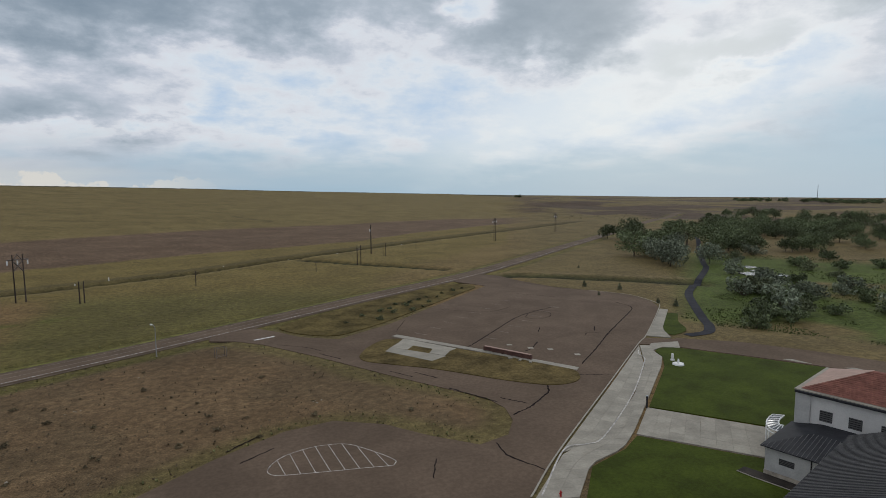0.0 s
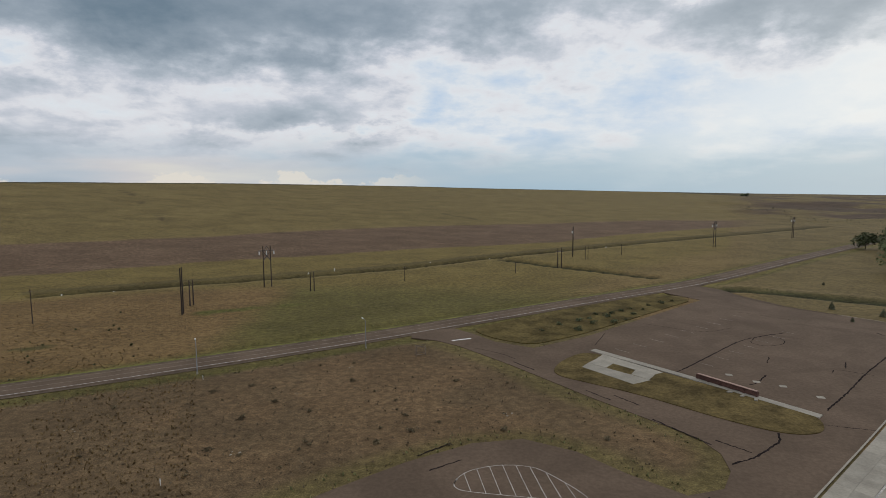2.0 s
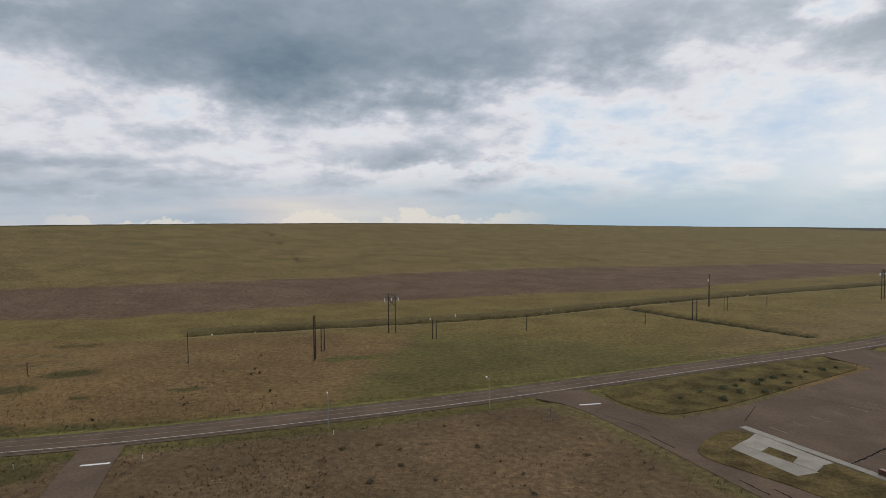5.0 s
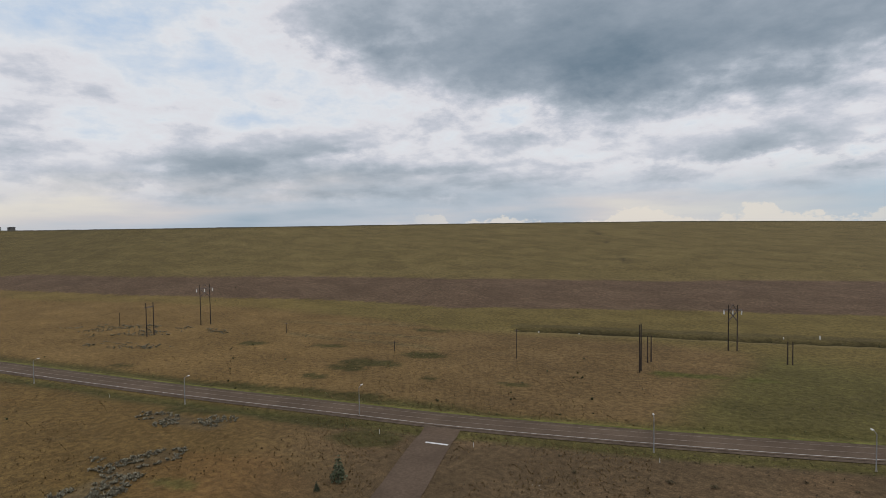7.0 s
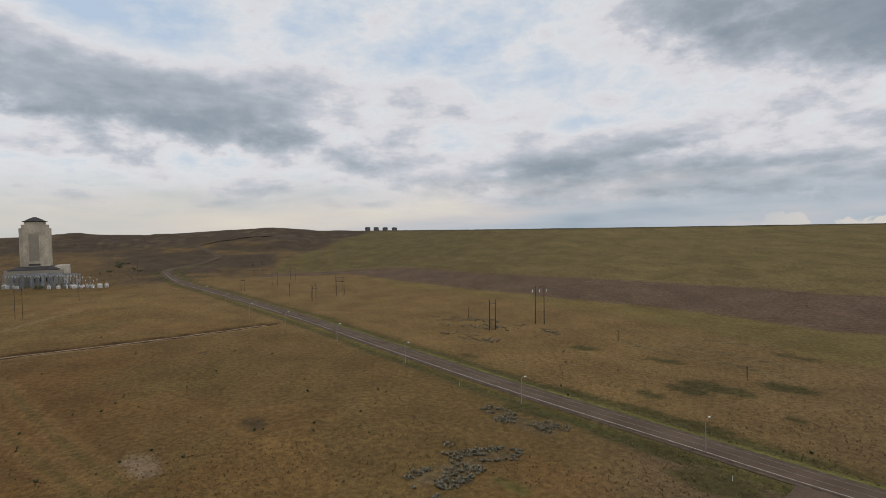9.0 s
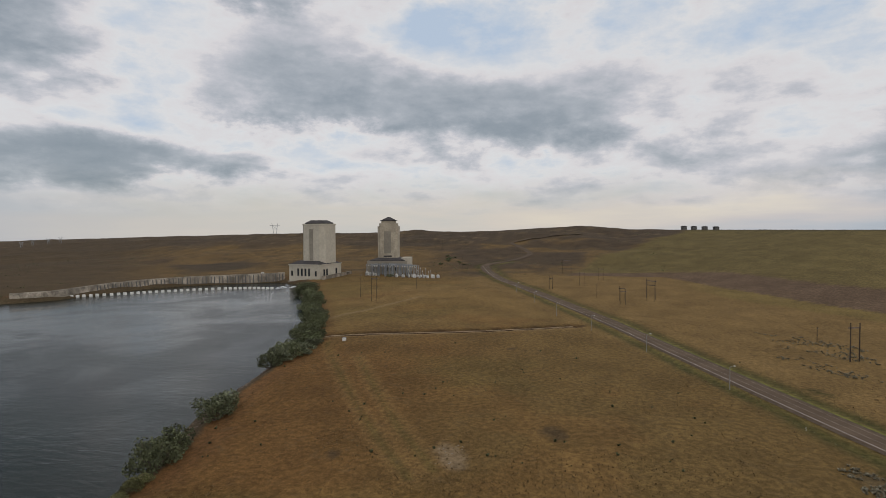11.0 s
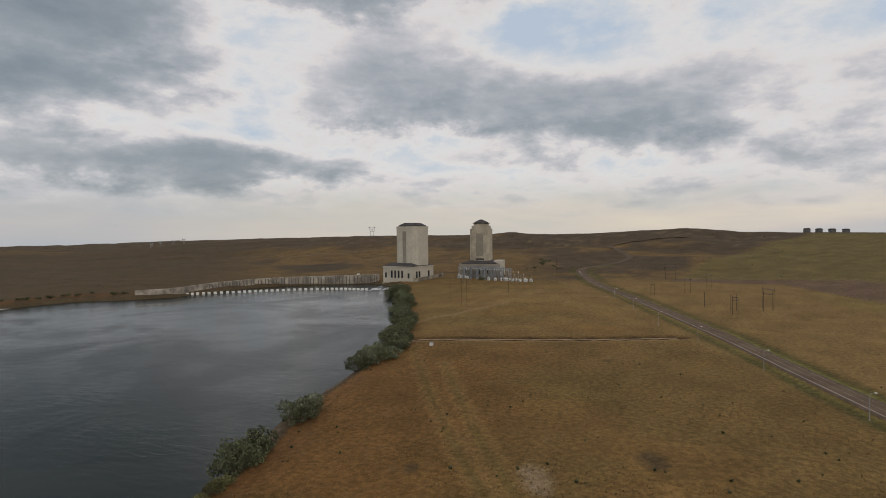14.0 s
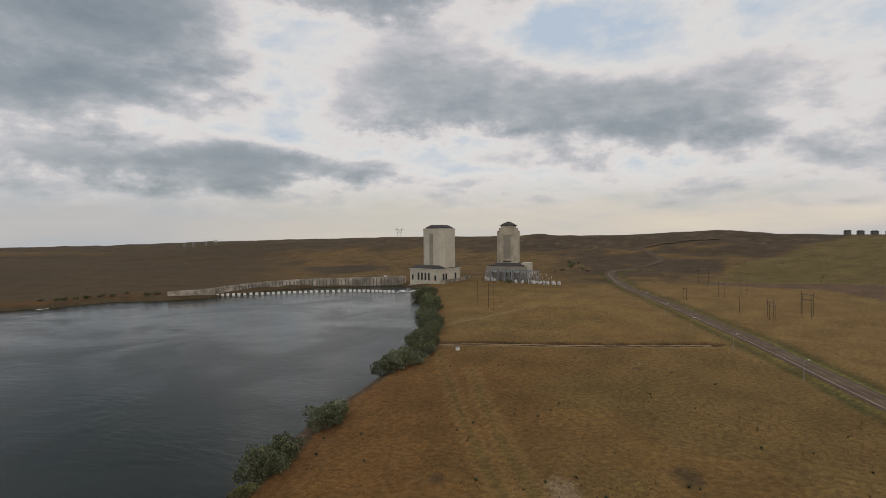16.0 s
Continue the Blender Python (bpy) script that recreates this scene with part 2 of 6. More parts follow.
M["lawn"] = surface("mown lawn", worn((0.047, 0.062, 0.007), 0.26, 0.12, 2.2), 0.95, spec=0.1, bump=rough_ground(9.0, 0.05))
M["wood"] = surface("creosoted wood", worn((0.055, 0.042, 0.034), 0.3, 0.7, 6.0, 0.3), 0.85)
M["grey_wood"] = surface("grey timber", worn((0.16, 0.13, 0.11), 0.3, 0.7, 6.0, 0.2), 0.85)
M["insulator"] = surface("white porcelain", worn((0.68, 0.68, 0.66), 0.05), 0.3)
M["galvanised"] = surface("galvanised steel", worn((0.30, 0.30, 0.30), 0.15, 0.6, 5.0), 0.6, 0.3)
M["steel"] = surface("grey steel", worn((0.30, 0.32, 0.34), 0.2, 0.5, 4.0, 0.2), 0.7, 0.2)
M["white_metal"] = surface("white enamel", worn((0.72, 0.72, 0.70), 0.06), 0.45)
M["stucco"] = surface("pale stucco", worn((0.58, 0.56, 0.53), 0.07, 0.3, 5.0), 0.9)
# darker copy of the pale stucco, for walls that stand in shade
M["stucco_shade"] = surface("shaded stucco", worn((0.42, 0.41, 0.39), 0.1, 0.5, 5.0), 0.9)
M["dark_roof"] = surface("standing-seam roof metal", worn((0.027, 0.027, 0.030), 0.2, 0.5, 4.0), 0.75, spec=0.15)
M["red_tile"] = surface("clay roof tile", worn((0.23, 0.098, 0.072), 0.22, 0.8, 6.0, 0.15), 0.85)
M["tan_flash"] = surface("tan roof flashing", worn((0.36, 0.24, 0.19), 0.1, 0.8, 6.0), 0.8)
M["glass"] = surface("dark window glass", lambda n, p: (0.03, 0.035, 0.04), 0.08, spec=0.7)
M["verge"] = surface("bright verge grass", worn((0.150, 0.148, 0.040), 0.35, 0.15, 1.5), 0.95, spec=0.1, bump=rough_ground(6.0, 0.1))
M["louvre"] = surface("grey louvre", worn((0.11, 0.105, 0.10), 0.15, 0.8, 6.0), 0.6)
M["tower"] = surface("cream cladding", worn((0.50, 0.46, 0.38), 0.10, 0.05, 0.4), 0.85)
M["tower_panel"] = surface("grey recessed panel", worn((0.27, 0.245, 0.20), 0.12, 0.06, 0.5), 0.85)
M["tower_brick"] = surface("weathered cream brick", worn((0.42, 0.37, 0.29), 0.2, 0.08, 0.6), 0.9)
M["tower_roof"] = surface("dark roof covering", worn((0.06, 0.055, 0.055), 0.2, 0.1, 0.8), 0.8)
M["rust"] = surface("rust-brown steel", worn((0.09, 0.045, 0.035), 0.3, 0.9, 6.0), 0.75)
M["red"] = surface("red enamel", worn((0.42, 0.03, 0.03), 0.1), 0.4)
M["black"] = surface("black enamel", worn((0.02, 0.02, 0.022), 0.1), 0.5)
M["trunk"] = surface("bark", worn((0.10, 0.08, 0.06), 0.3, 0.9, 5.0), 0.95)


def leaf_material(name, colour):
    def build(n, place):
        v = n.span(n.add("NewGeometry", out=8), 0, 1, 0.55, 1.5)
        o = n.span(n.add("ObjectInfo", out=5), 0, 1, 0.66, 1.34)
        return n.add("VectorMath", (0, colour), ("Scale", n.math("MULTIPLY", v, o)), operation="SCALE")
    return surface(name, build, 0.8, spec=0.2)


M["leaf"] = leaf_material("cottonwood leaf", (0.104, 0.124, 0.060))
M["willow"] = leaf_material("silver-green leaf", (0.17, 0.19, 0.13))
M["olive"] = leaf_material("olive shrub leaf", (0.098, 0.108, 0.056))
M["bank_leaf"] = leaf_material("grey-green bank leaf", (0.118, 0.128, 0.078))
M["needle"] = leaf_material("spruce needle", (0.075, 0.085, 0.050))
M["sage"] = leaf_material("sagebrush leaf", (0.225, 0.205, 0.145))
M["tuft"] = leaf_material("dry grass blade", (0.20, 0.135, 0.062))
M["weed"] = leaf_material("dry weed", (0.115, 0.092, 0.052))
M["green_tuft"] = leaf_material("green weed", (0.12, 0.118, 0.05))


def water_bump(n, p):
    a = n.noise(n.add("Mapping", (0, p), (2, (0, 0, 0.6)), (3, (0.35, 0.12, 1.0))), 1.0, 5.0, 0.6, 0.4)
    b = n.noise(p, 0.02, 4.0, 0.6, 0.8)
    return n.math("MULTIPLY", a, n.span(b, 0.35, 0.65, 0.35, 1.3)), 0.16


M["water"] = surface("river water", worn((0.010, 0.017, 0.014), 0.2, 0.004, 0.03),
                     lambda n, p: n.span(n.noise(p, 0.012, 5.0, 0.6, 1.0), 0.35, 0.65, 0.10, 0.26), spec=0.09, bump=water_bump)
M["foam"] = surface("white water", worn((0.62, 0.64, 0.64), 0.2, 0.3, 2.0), 0.7)


# ---- the lie of the land ----
def lattice(seed, size=256):
    return np.random.RandomState(seed).rand(size, size)


LATTICES = [lattice(s) for s in range(6)]


def value_noise(x, y, step, seed=0):
    u, v = x / step + 37.3 * seed, y / step + 11.9 * seed
    i, j = np.floor(u).astype(int), np.floor(v).astype(int)
    a, b = u - i, v - j
    a, b = a * a * (3 - 2 * a), b * b * (3 - 2 * b)
    g = LATTICES[seed % 6]
    p = g[i % 256, j % 256] * (1 - a) + g[(i + 1) % 256, j % 256] * a
    q = g[i % 256, (j + 1) % 256] * (1 - a) + g[(i + 1) % 256, (j + 1) % 256] * a
    return p * (1 - b) + q * b


def fractal(x, y, step, seed=0, octaves=4):
    total, weight, out = 0.0, 1.0, 0.0
    for k in range(octaves):
        out = out + weight * value_noise(x, y, step / 2 ** k, seed + k)
        total += weight
        weight *= 0.5
    return out / total - 0.5


def ease(v, a, b):
    t = np.clip((v - a) / (b - a), 0, 1)
    return t * t * (3 - 2 * t)


def off_line(x, y, line):
    """Distance from a polyline."""
    best = np.full(np.shape(x), 1e9)
    for (ax, ay), (bx, by) in zip(line, line[1:]):
        dx, dy = bx - ax, by - ay
        t = np.clip(((x - ax) * dx + (y - ay) * dy) / (dx * dx + dy * dy), 0, 1)
        best = np.minimum(best, np.hypot(x - ax - t * dx, y - ay - t * dy))
    return best


def within(x, y, ring):
    inside = np.zeros(np.shape(x), bool)
    for (ax, ay), (bx, by) in zip(ring, ring[1:] + ring[:1]):
        if ay == by:
            continue
        inside ^= ((ay > y) != (by > y)) & (x < (bx - ax) * (y - ay) / (by - ay) + ax)
    return inside


MAIN_ROAD = [(-915, -110), (-846, -133), (-715, -92), (-552, -26), (-404, 31), (-311, 62.5), (-212, 97), (-143, 124), (-103, 140), (-53, 164.5),
             (-8, 189), (64, 232), (131, 271), (173, 300), (270, 374), (401, 471), (560, 590), (900, 840)]
SIDE_ROAD = [(-107, 132), (-101, 120), (-92, 103), (-82, 86), (-62, 68), (-35, 58), (-5, 56)]
LOT = [(2, 190), (9, 194), (16, 196), (22, 188), (28, 178), (38.6, 170.5), (59.3, 183), (125.6, 237), (117, 256), (124, 264), (140, 273), (147, 262), (148, 246), (154, 221), (165, 205), (171.4, 194.3),
       (173, 186), (171, 176), (164.4, 164.7), (130.6, 135.6), (57.2, 79.6), (44.4, 68.7), (20, 47), (-20, 44), (-50, 56), (-30, 78),
       (-10.7, 93.3), (0.7, 101.4), (13.1, 108.0), (23.2, 109.3), (32.2, 103.5), (38.5, 95), (45.5, 87.7), (52.4, 89.3), (56.6, 94.7), (58.4, 101),
       (57.4, 107.8), (43.4, 129.6), (28.6, 155), (16, 174), (9, 181), (1.3, 184.8)]
RIVER = [(-40, -78), (-100, -86), (-139, -88), (-160, -94), (-201, -110), (-242, -118), (-311, -134), (-375, -163), (-489, -223), (-566, -272), (-612, -286),
         (-655, -325), (-684, -372), (-660, -408), (-618, -468), (-566, -498), (-506, -504), (-462, -503), (-427, -530), (-403, -566), (-346, -573), (-200, -650), (60, -800), (700, -900), (700, -300), (200, -110)]
DITCH = [(-172, 268), (-97, 302), (-14, 340), (60, 390), (113, 428), (220, 492), (326, 552), (500, 650)]
CROSS_DITCH = [(62, 378), (98, 336), (131, 300)]
CREEK = [(146, 263), (160, 262), (185, 240), (212, 217), (235, 210)]
TRENCH = [(-320, -136), (-334, -108), (-358, -47), (-386, 10)]
TRAIL = [(141, 129), (151, 130), (162, 139), (168, 146), (183, 164), (203, 186), (226, 204), (248, 220), (283, 247), (301, 265), (355, 317), (425, 383), (470, 440)]

# heading, dam foot, skyline distance, skyline height
LAND = [(-180, 900, 3500, -10), (-75, 900, 3500, -12), (-62, 900, 3600, -12), (-45, 900, 3500, -8), (-31, 760, 2600, 8), (-24, 640, 2500, 24), (-14.6, 505, 2200, 35), (-8, 470, 1900, 42),
        (0, 440, 1600, 50), (8, 415, 1350, 54), (18.3, 399, 1150, 57), (30, 390, 1020, 57.5), (39.5, 394, 960, 57.5), (50, 440, 930, 57), (61, 489, 930, 56.5), (70, 560, 1050, 56),
        (76.7, 648, 1350, 55.5), (82, 760, 1450, 55.5), (86, 760, 1450, 59), (90, 760, 1450, 69), (92, 750, 1430, 66), (96, 720, 1400, 62), (101, 700, 1400, 57), (107, 690, 1400, 57), (112, 740, 1450, 53),
        (120, 760, 1500, 52), (125, 740, 1600, 46), (130, 720, 1800, 38), (140, 700, 2400, 21), (148, 700, 3400, -3), (153, 700, 3800, -6), (165, 900, 3800, -8), (180, 900, 3500, -10)]
LAND = np.array(LAND, float)


def profile(x, y):
    r, heading = np.hypot(x, y), np.degrees(np.arctan2(-x, y))
    foot, top, crest = (np.interp(heading, LAND[:, 0], LAND[:, k]) for k in (1, 2, 3))
    return r, heading, foot, top, crest


def height(x, y):
    x, y = np.asarray(x, float), np.asarray(y, float)
    r, heading, foot, top, crest = profile(x, y)
    u = (r - foot) / (top - foot)
    hills = ease(heading, 81, 87)
    right = ease(heading, -18, -32)
    wave = fractal(x, y, 130, 1) * 2
    rise_dam = np.clip(u, 0, 1)
    rise_hill = ease(u, -0.05, 1.1) * 0.55 + np.clip(u, 0, 1) ** 2 * 0.45
    gully = np.abs(fractal(x, y, 240, 3, 5)) * 2
    z = crest * (rise_dam * (1 - hills) + rise_hill * hills)
    z = z + hills * ease(u, 0.05, 0.5) * (1 - ease(u, 0.85, 1.0) * 0.6) * (13 * gully - 4) * (1 + 0.2 * wave)
    z = z + hills * ease(u, 0.75, 0.95) * (fractal(x, y, 90, 4, 4) * 11 - 1.0)
    z = z + hills * ease(u, 0.3, 0.6) * (8 * np.abs(fractal(x, y, 70, 2, 4)) - 1.2)
    z = z + right * ease(r, 700, 1100) * (30 * np.abs(fractal(x, y, 330, 2, 5)) - 3) * (1 - ease(r, 1900, 2600))
    past = np.clip((r - top) / 900, 0, 1)
    z = z - past * (14 + 0.35 * np.maximum(crest, 0)) * (1 - 0.4 * hills)
    road = off_line(x, y, MAIN_ROAD)
    calm = ease(road, 9, 40) * ease(off_line(x, y, SIDE_ROAD), 7, 25) * np.where(within(x, y, LOT), 0, 1) * ease(off_line(x, y, LOT + LOT[:1]), 2, 30)
    calm = calm * ease(np.hypot(x - 110, y - 90), 60, 110)
    z = z + calm * (fractal(x, y, 60, 4) * 1.5 + fractal(x, y, 9, 2, 2) * 0.25) * (1 - 0.5 * ease(r, 400, 700))
    # mound towards the powerhouses, ditches, bank and river bed
    z = z + 4.0 * np.exp(-((x + 520) / 90) ** 2 - ((y + 110) / 45) ** 2)
    z = z - 2.8 * (1 - ease(off_line(x, y, DITCH), 1.2, 5.5)) - 1.8 * (1 - ease(off_line(x, y, CROSS_DITCH), 2, 7))
    z = z - 1.8 * (1 - ease(off_line(x, y, CREEK), 3, 10)) - 1.8 * (1 - ease(off_line(x, y, TRENCH), 1.5, 5))
    z = z - 0.5 * np.exp(-((road - 11) / 3.0) ** 2)
    marsh = ease(heading, -44, -50) * ease(r, 190, 230) * (1 - ease(r, 480, 560))
    z = z - 2.2 * marsh
    edge = off_line(x, y, RIVER + RIVER[:1])
    wet = within(x, y, RIVER)
    bank = np.where(wet, -np.minimum(edge * 0.55, 11), -1.2 * (1 - ease(edge, 0, 12)))
    z = z + bank
    z = np.where(wet, np.minimum(z, -0.2 - np.minimum(edge * 0.55, 10)), z)
    return z


def at(x, y, lift=0.0):
    return float(height(np.array([x]), np.array([y]))[0]) + lift


SPOTS = [(-76.7, 228, 9, 4), (-256, 160, 8, 4), (-220, 178, 9, 4), (-182, 168, 15, 6), (-170, 193, 13, 5), (-145, 168, 5, 3), (-259, 101, 8, 3), (-116, 182, 6, 3),
         (-185, 121, 9, 2.5), (-150, 138, 9, 2.5), (-119, 113, 10, 6), (-167, 130, 10, 3), (-197, 116, 10, 3), (-180, 158, 9, 4), (-173, 195, 9, 3), (-208, 236, 12, 4), (-258, 157, 6, 3), (-67, 232, 9, 3.5), (-48, 240, 8, 2.5), (-148, 108, 12, 3), (-178, 93, 12, 3), (-140, 112, 12, 4), (-181, 142, 6, 3), (-205, 106, 10, 2.5), (-230, 92, 9, 2.5)]
BURNT = [(-193, 8, 6, 4), (-164, -50, 4, 2.5), (-310, -20, 4, 3)]


def blob(x, y, cx, cy, a, b, seed=1):
    """A soft-edged uneven patch that lies along the road."""
    c, s = math.cos(radians(25)), math.sin(radians(25))
    u, v = (x - cx) * c + (y - cy) * s, -(x - cx) * s + (y - cy) * c
    d = np.hypot(u / a, v / b) + fractal(x, y, 7, seed, 3) * 0.9
    return 1 - ease(d, 0.7, 1.15)


def tints(x, y):
    """Base colours of the ground by what grows on it."""
    r, heading, foot, top, crest = profile(x, y)
    u = (r - foot) / (top - foot)
    road = off_line(x, y, MAIN_ROAD)
    big, mid = fractal(x, y, 180, 1), fractal(x, y, 35, 3)
    col = np.empty(np.shape(x) + (3,))
    col[:] = (0.150, 0.110, 0.060)

    def lay(mask, c):
        k = np.clip(mask, 0, 1)[..., None]
        col[:] = col * (1 - k) + np.array(c) * k

    # towards the towers the grass turns rusty
    south = ease((y - 0.46 * x - 190) * -1, -4, 6)
    lay(ease(heading, 30, 60), (0.174, 0.125, 0.060))
    lay(south * ease(heading, 42, 62), (0.140, 0.101, 0.046))
    lay(south * blob(x, y, -128, 74, 30, 15, 2) * 0.8, (0.168, 0.108, 0.050))
    lay(south * ease(heading, 70, 120) * ease(-y, -20, 60) * (1 - ease(r, 260, 420)), (0.124, 0.074, 0.031))
    lot_edge = off_line(x, y, LOT + LOT[:1])
    lay((1 - ease(heading, 42, 62)) * south * (r < 220) * (heading > -40), (0.112, 0.086, 0.058))
    lay((1 - ease(heading, 42, 62)) * south * (r < 220) * (heading > -40) * ease(mid + 0.5 * fractal(x, y, 14, 4), 0.08, 0.22) * 0.5, (0.150, 0.108, 0.070))
    lay((1 - ease(heading, 42, 62)) * south * (r < 220) * (heading > -40) * (1 - ease(np.minimum(lot_edge, road - 5) + mid * 8, 3, 9)) * 0.7, (0.112, 0.104, 0.048))
    meadow = south * ease(heading, 55, 75) * (r < 680)
    lay(meadow * ease(r, 280, 480) * 0.8, (0.188, 0.134, 0.062))
    lay(meadow * ease(fractal(x, y, 75, 5, 4), 0.0, 0.16) * 0.5, (0.122, 0.098, 0.042))
    lay(meadow * ease(-fractal(x, y, 40, 3, 4), 0.06, 0.18) * 0.4, (0.176, 0.108, 0.046))
    # green field before the dam and grass on the strip by the ditch
    field = ease(x + mid * 30, -72, -48) * (u < 0) * (heading > -28) * (1 - south)
    lay(field * 0.85, (0.090, 0.092, 0.036))
    lay(ease(-heading, 12, 20) * (u < 0) * (r > 150) * (1 - south), (0.150, 0.120, 0.062))
    lay(ease(u, -0.16, -0.12) * (1 - ease(heading, 48, 62)) * (heading > -30) * (u < 0.02), (0.142, 0.120, 0.052))
    lay(ease(u + mid * 0.03, -0.12, -0.09) * ease(heading, 40, 60) * (1 - ease(heading, 76, 82)) * (u < 0.02) * 0.5, (0.150, 0.132, 0.050))
    # the dam: stony berm, then grass
    flank = 90.5 - 9.5 * np.clip(u, 0, 1)
    dam = ease(u + mid * 0.006, 0.0, 0.004) * (1 - ease(heading + big * 3, flank - 0.6, flank + 0.6)) * ease(heading, -36, -29)
    lay(dam, (0.146, 0.124, 0.062))
    # duller grass to the west, darkened further for the lens's edge falloff
    lay(dam * ease(heading, 55, 80) * 0.8, (0.108, 0.093, 0.044))
    lay(dam * ease(fractal(heading * 1.2, u * 70, 4.0, 2, 5), -0.02, 0.12) * 0.16, (0.168, 0.142, 0.072))
    lay(dam * ease(-fractal(heading * 0.8, u * 40, 3.0, 4, 5), 0.02, 0.14) * 0.16, (0.118, 0.104, 0.050))
    for bench, weight in ((0.48, 0.30), (0.62, 0.22), (0.80, 0.28)):
        lay(dam * np.exp(-((u - bench + mid * 0.006) / 0.006) ** 2) * weight * (0.6 + big), (0.180, 0.155, 0.080))
        lay(dam * np.exp(-((u - bench + 0.014 + mid * 0.006) / 0.008) ** 2) * weight * 0.8, (0.100, 0.088, 0.042))
    for line in ([(-232, 548), (-246, 574), (-258, 592)], [(-314, 684), (-330, 708)], [(-362, 760), (-380, 790), (-408, 822)], [(40, 784), (58, 748), (80, 708)], [(-150, 1060), (-160, 1090)]):
        lay(dam * np.exp(-(off_line(x, y, line) / 2.4) ** 2) * 0.75, (0.055, 0.050, 0.032))
    band_top = np.interp(heading, [-30, -24, -13, 0, 15, 20, 37, 60, 77, 82], [0.08, 0.10, 0.118, 0.14, 0.152, 0.145, 0.178, 0.186, 0.155, 0.06])
    lay(dam * (1 - ease(u + mid * 0.008, band_top - 0.004, band_top + 0.004)), (0.120, 0.090, 0.072))
    lay(dam * np.exp(-((u - band_top - 0.006) / 0.006) ** 2) * 0.5, (0.17, 0.145, 0.075))
    lay(dam * np.exp(-((u - 0.35 + mid * 0.004) / 0.005) ** 2) * 0.5, (0.17, 0.150, 0.075))
    lay(dam * ease(u, 0.955, 0.985), (0.055, 0.052, 0.035))
    # hills
    hill = ease(heading + big * 3, flank - 0.6, flank + 0.6) * ease(heading, 78, 82) * ease(u, 0.0, 0.12)
    lay(hill, (0.135, 0.098, 0.052))
    lay(hill * ease(fractal(x, y, 200, 3, 5) + 0.16 * ease(u, 0.55, 0.85), 0.03, 0.15), (0.066, 0.055, 0.044))
    lay(hill * ease(np.abs(fractal(x, y, 90, 1, 5)), 0.06, 0.0) * 0.6, (0.060, 0.050, 0.040))
    rough = fractal(x, y, 55, 5, 5)
    lay(hill * (1 - ease(heading + big * 8, 100, 106)) * ease(rough, -0.16, -0.02) * 0.92, (0.068, 0.055, 0.044))
    # dark broken ridge over the tan slopes, with paler ledges
    crown = hill * ease(u + rough * 0.25, 0.62, 0.76)
    lay(crown * 0.85, (0.070, 0.057, 0.046))
    lay(crown * ease(np.abs(fractal(x, y, 28, 2, 4)), 0.035, 0.0) * 0.7, (0.150, 0.122, 0.080))
    lay(hill * ease(np.abs(fractal(x, y, 60, 4, 4)), 0.02, 0.0) * 0.45, (0.060, 0.050, 0.040))
    lay(blob(x, y, -872, -738, 60, 26, 4) * 0.8, (0.060, 0.046, 0.038))
    lay(ease(heading, 126, 136) * ease(r, 540, 600) * 0.88 * (1 - ease(r, 1900, 2800)), (0.070, 0.056, 0.040))
    # valley to the east
    east = ease(-heading, 29, 34)
    lay(east * (r > 160), (0.128, 0.108, 0.058))
    lay(east * ease(r, 750, 950) * ease(fractal(x, y, 170, 2, 5), -0.05, 0.08), (0.072, 0.056, 0.048))
    lay(east * ease(-heading, 45, 49) * ease(r + mid * 30, 215, 235) * (1 - ease(r, 430, 470)) * ease(fractal(x, y, 40, 1, 4), -0.24, -0.04), (0.068, 0.098, 0.028))
    # greener verges, damp patches, trodden and burnt places
    verge = np.exp(-((road - 9.5 + mid * 3) / 2.6) ** 2)
    lay(verge * 0.8, (0.084, 0.086, 0.032))
    lay(np.exp(-((road - 11.5 + mid * 6) / 3.4) ** 2) * ease(-x, 100, 125) * (0.55 + 0.9 * np.clip(fractal(x, y, 16, 6) + 0.25, 0, 0.5)), (0.060, 0.064, 0.026))
    lay(blob(x, y, -132, 68, 7, 2.5, 3) * 0.7, (0.105, 0.112, 0.042))
    # thin bumps in the field, their light and dark drawn into the colour
    for line in ([(-262, 186), (-232, 190), (-205, 200), (-178, 205)], [(-250, 205), (-215, 214), (-190, 222)], [(-300, 205), (-262, 222), (-225, 242)]):
        d = off_line(x, y, line) + fractal(x, y, 9, 3) * 4
        lay(np.exp(-((d - 1.6) / 1.4) ** 2) * 0.6, (0.178, 0.148, 0.085))
        lay(np.exp(-(d / 1.1) ** 2) * 0.6, (0.070, 0.064, 0.036))
    lay(np.exp(-((road - 7.9 + mid * 1.2) / 1.1) ** 2) * (1 - south) * 0.75, (0.165, 0.150, 0.058))
    for k, (cx, cy, a, b) in enumerate(SPOTS):
        lay(blob(x, y, cx, cy, a, b, k) * 0.95, (0.084, 0.092, 0.030) if cx > -80 else (0.064, 0.062, 0.026))
    for line in ([(-141, 50), (-144, 57), (-149, 66), (-149, 73)], [(-182, 84), (-171, 87), (-160, 91)]):
        lay((1 - ease(off_line(x, y, line) + mid * 3, 2.5, 5)) * 0.55, (0.128, 0.110, 0.080))
    for cx, cy, a, b in BURNT:
        lay(blob(x, y, cx, cy, a, b) * 0.7, (0.055, 0.046, 0.034))
    lay(blob(x, y, -173, -19, 10, 4, 2) * 0.8, (0.22, 0.18, 0.135))
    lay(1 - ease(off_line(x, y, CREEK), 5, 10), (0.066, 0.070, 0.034))
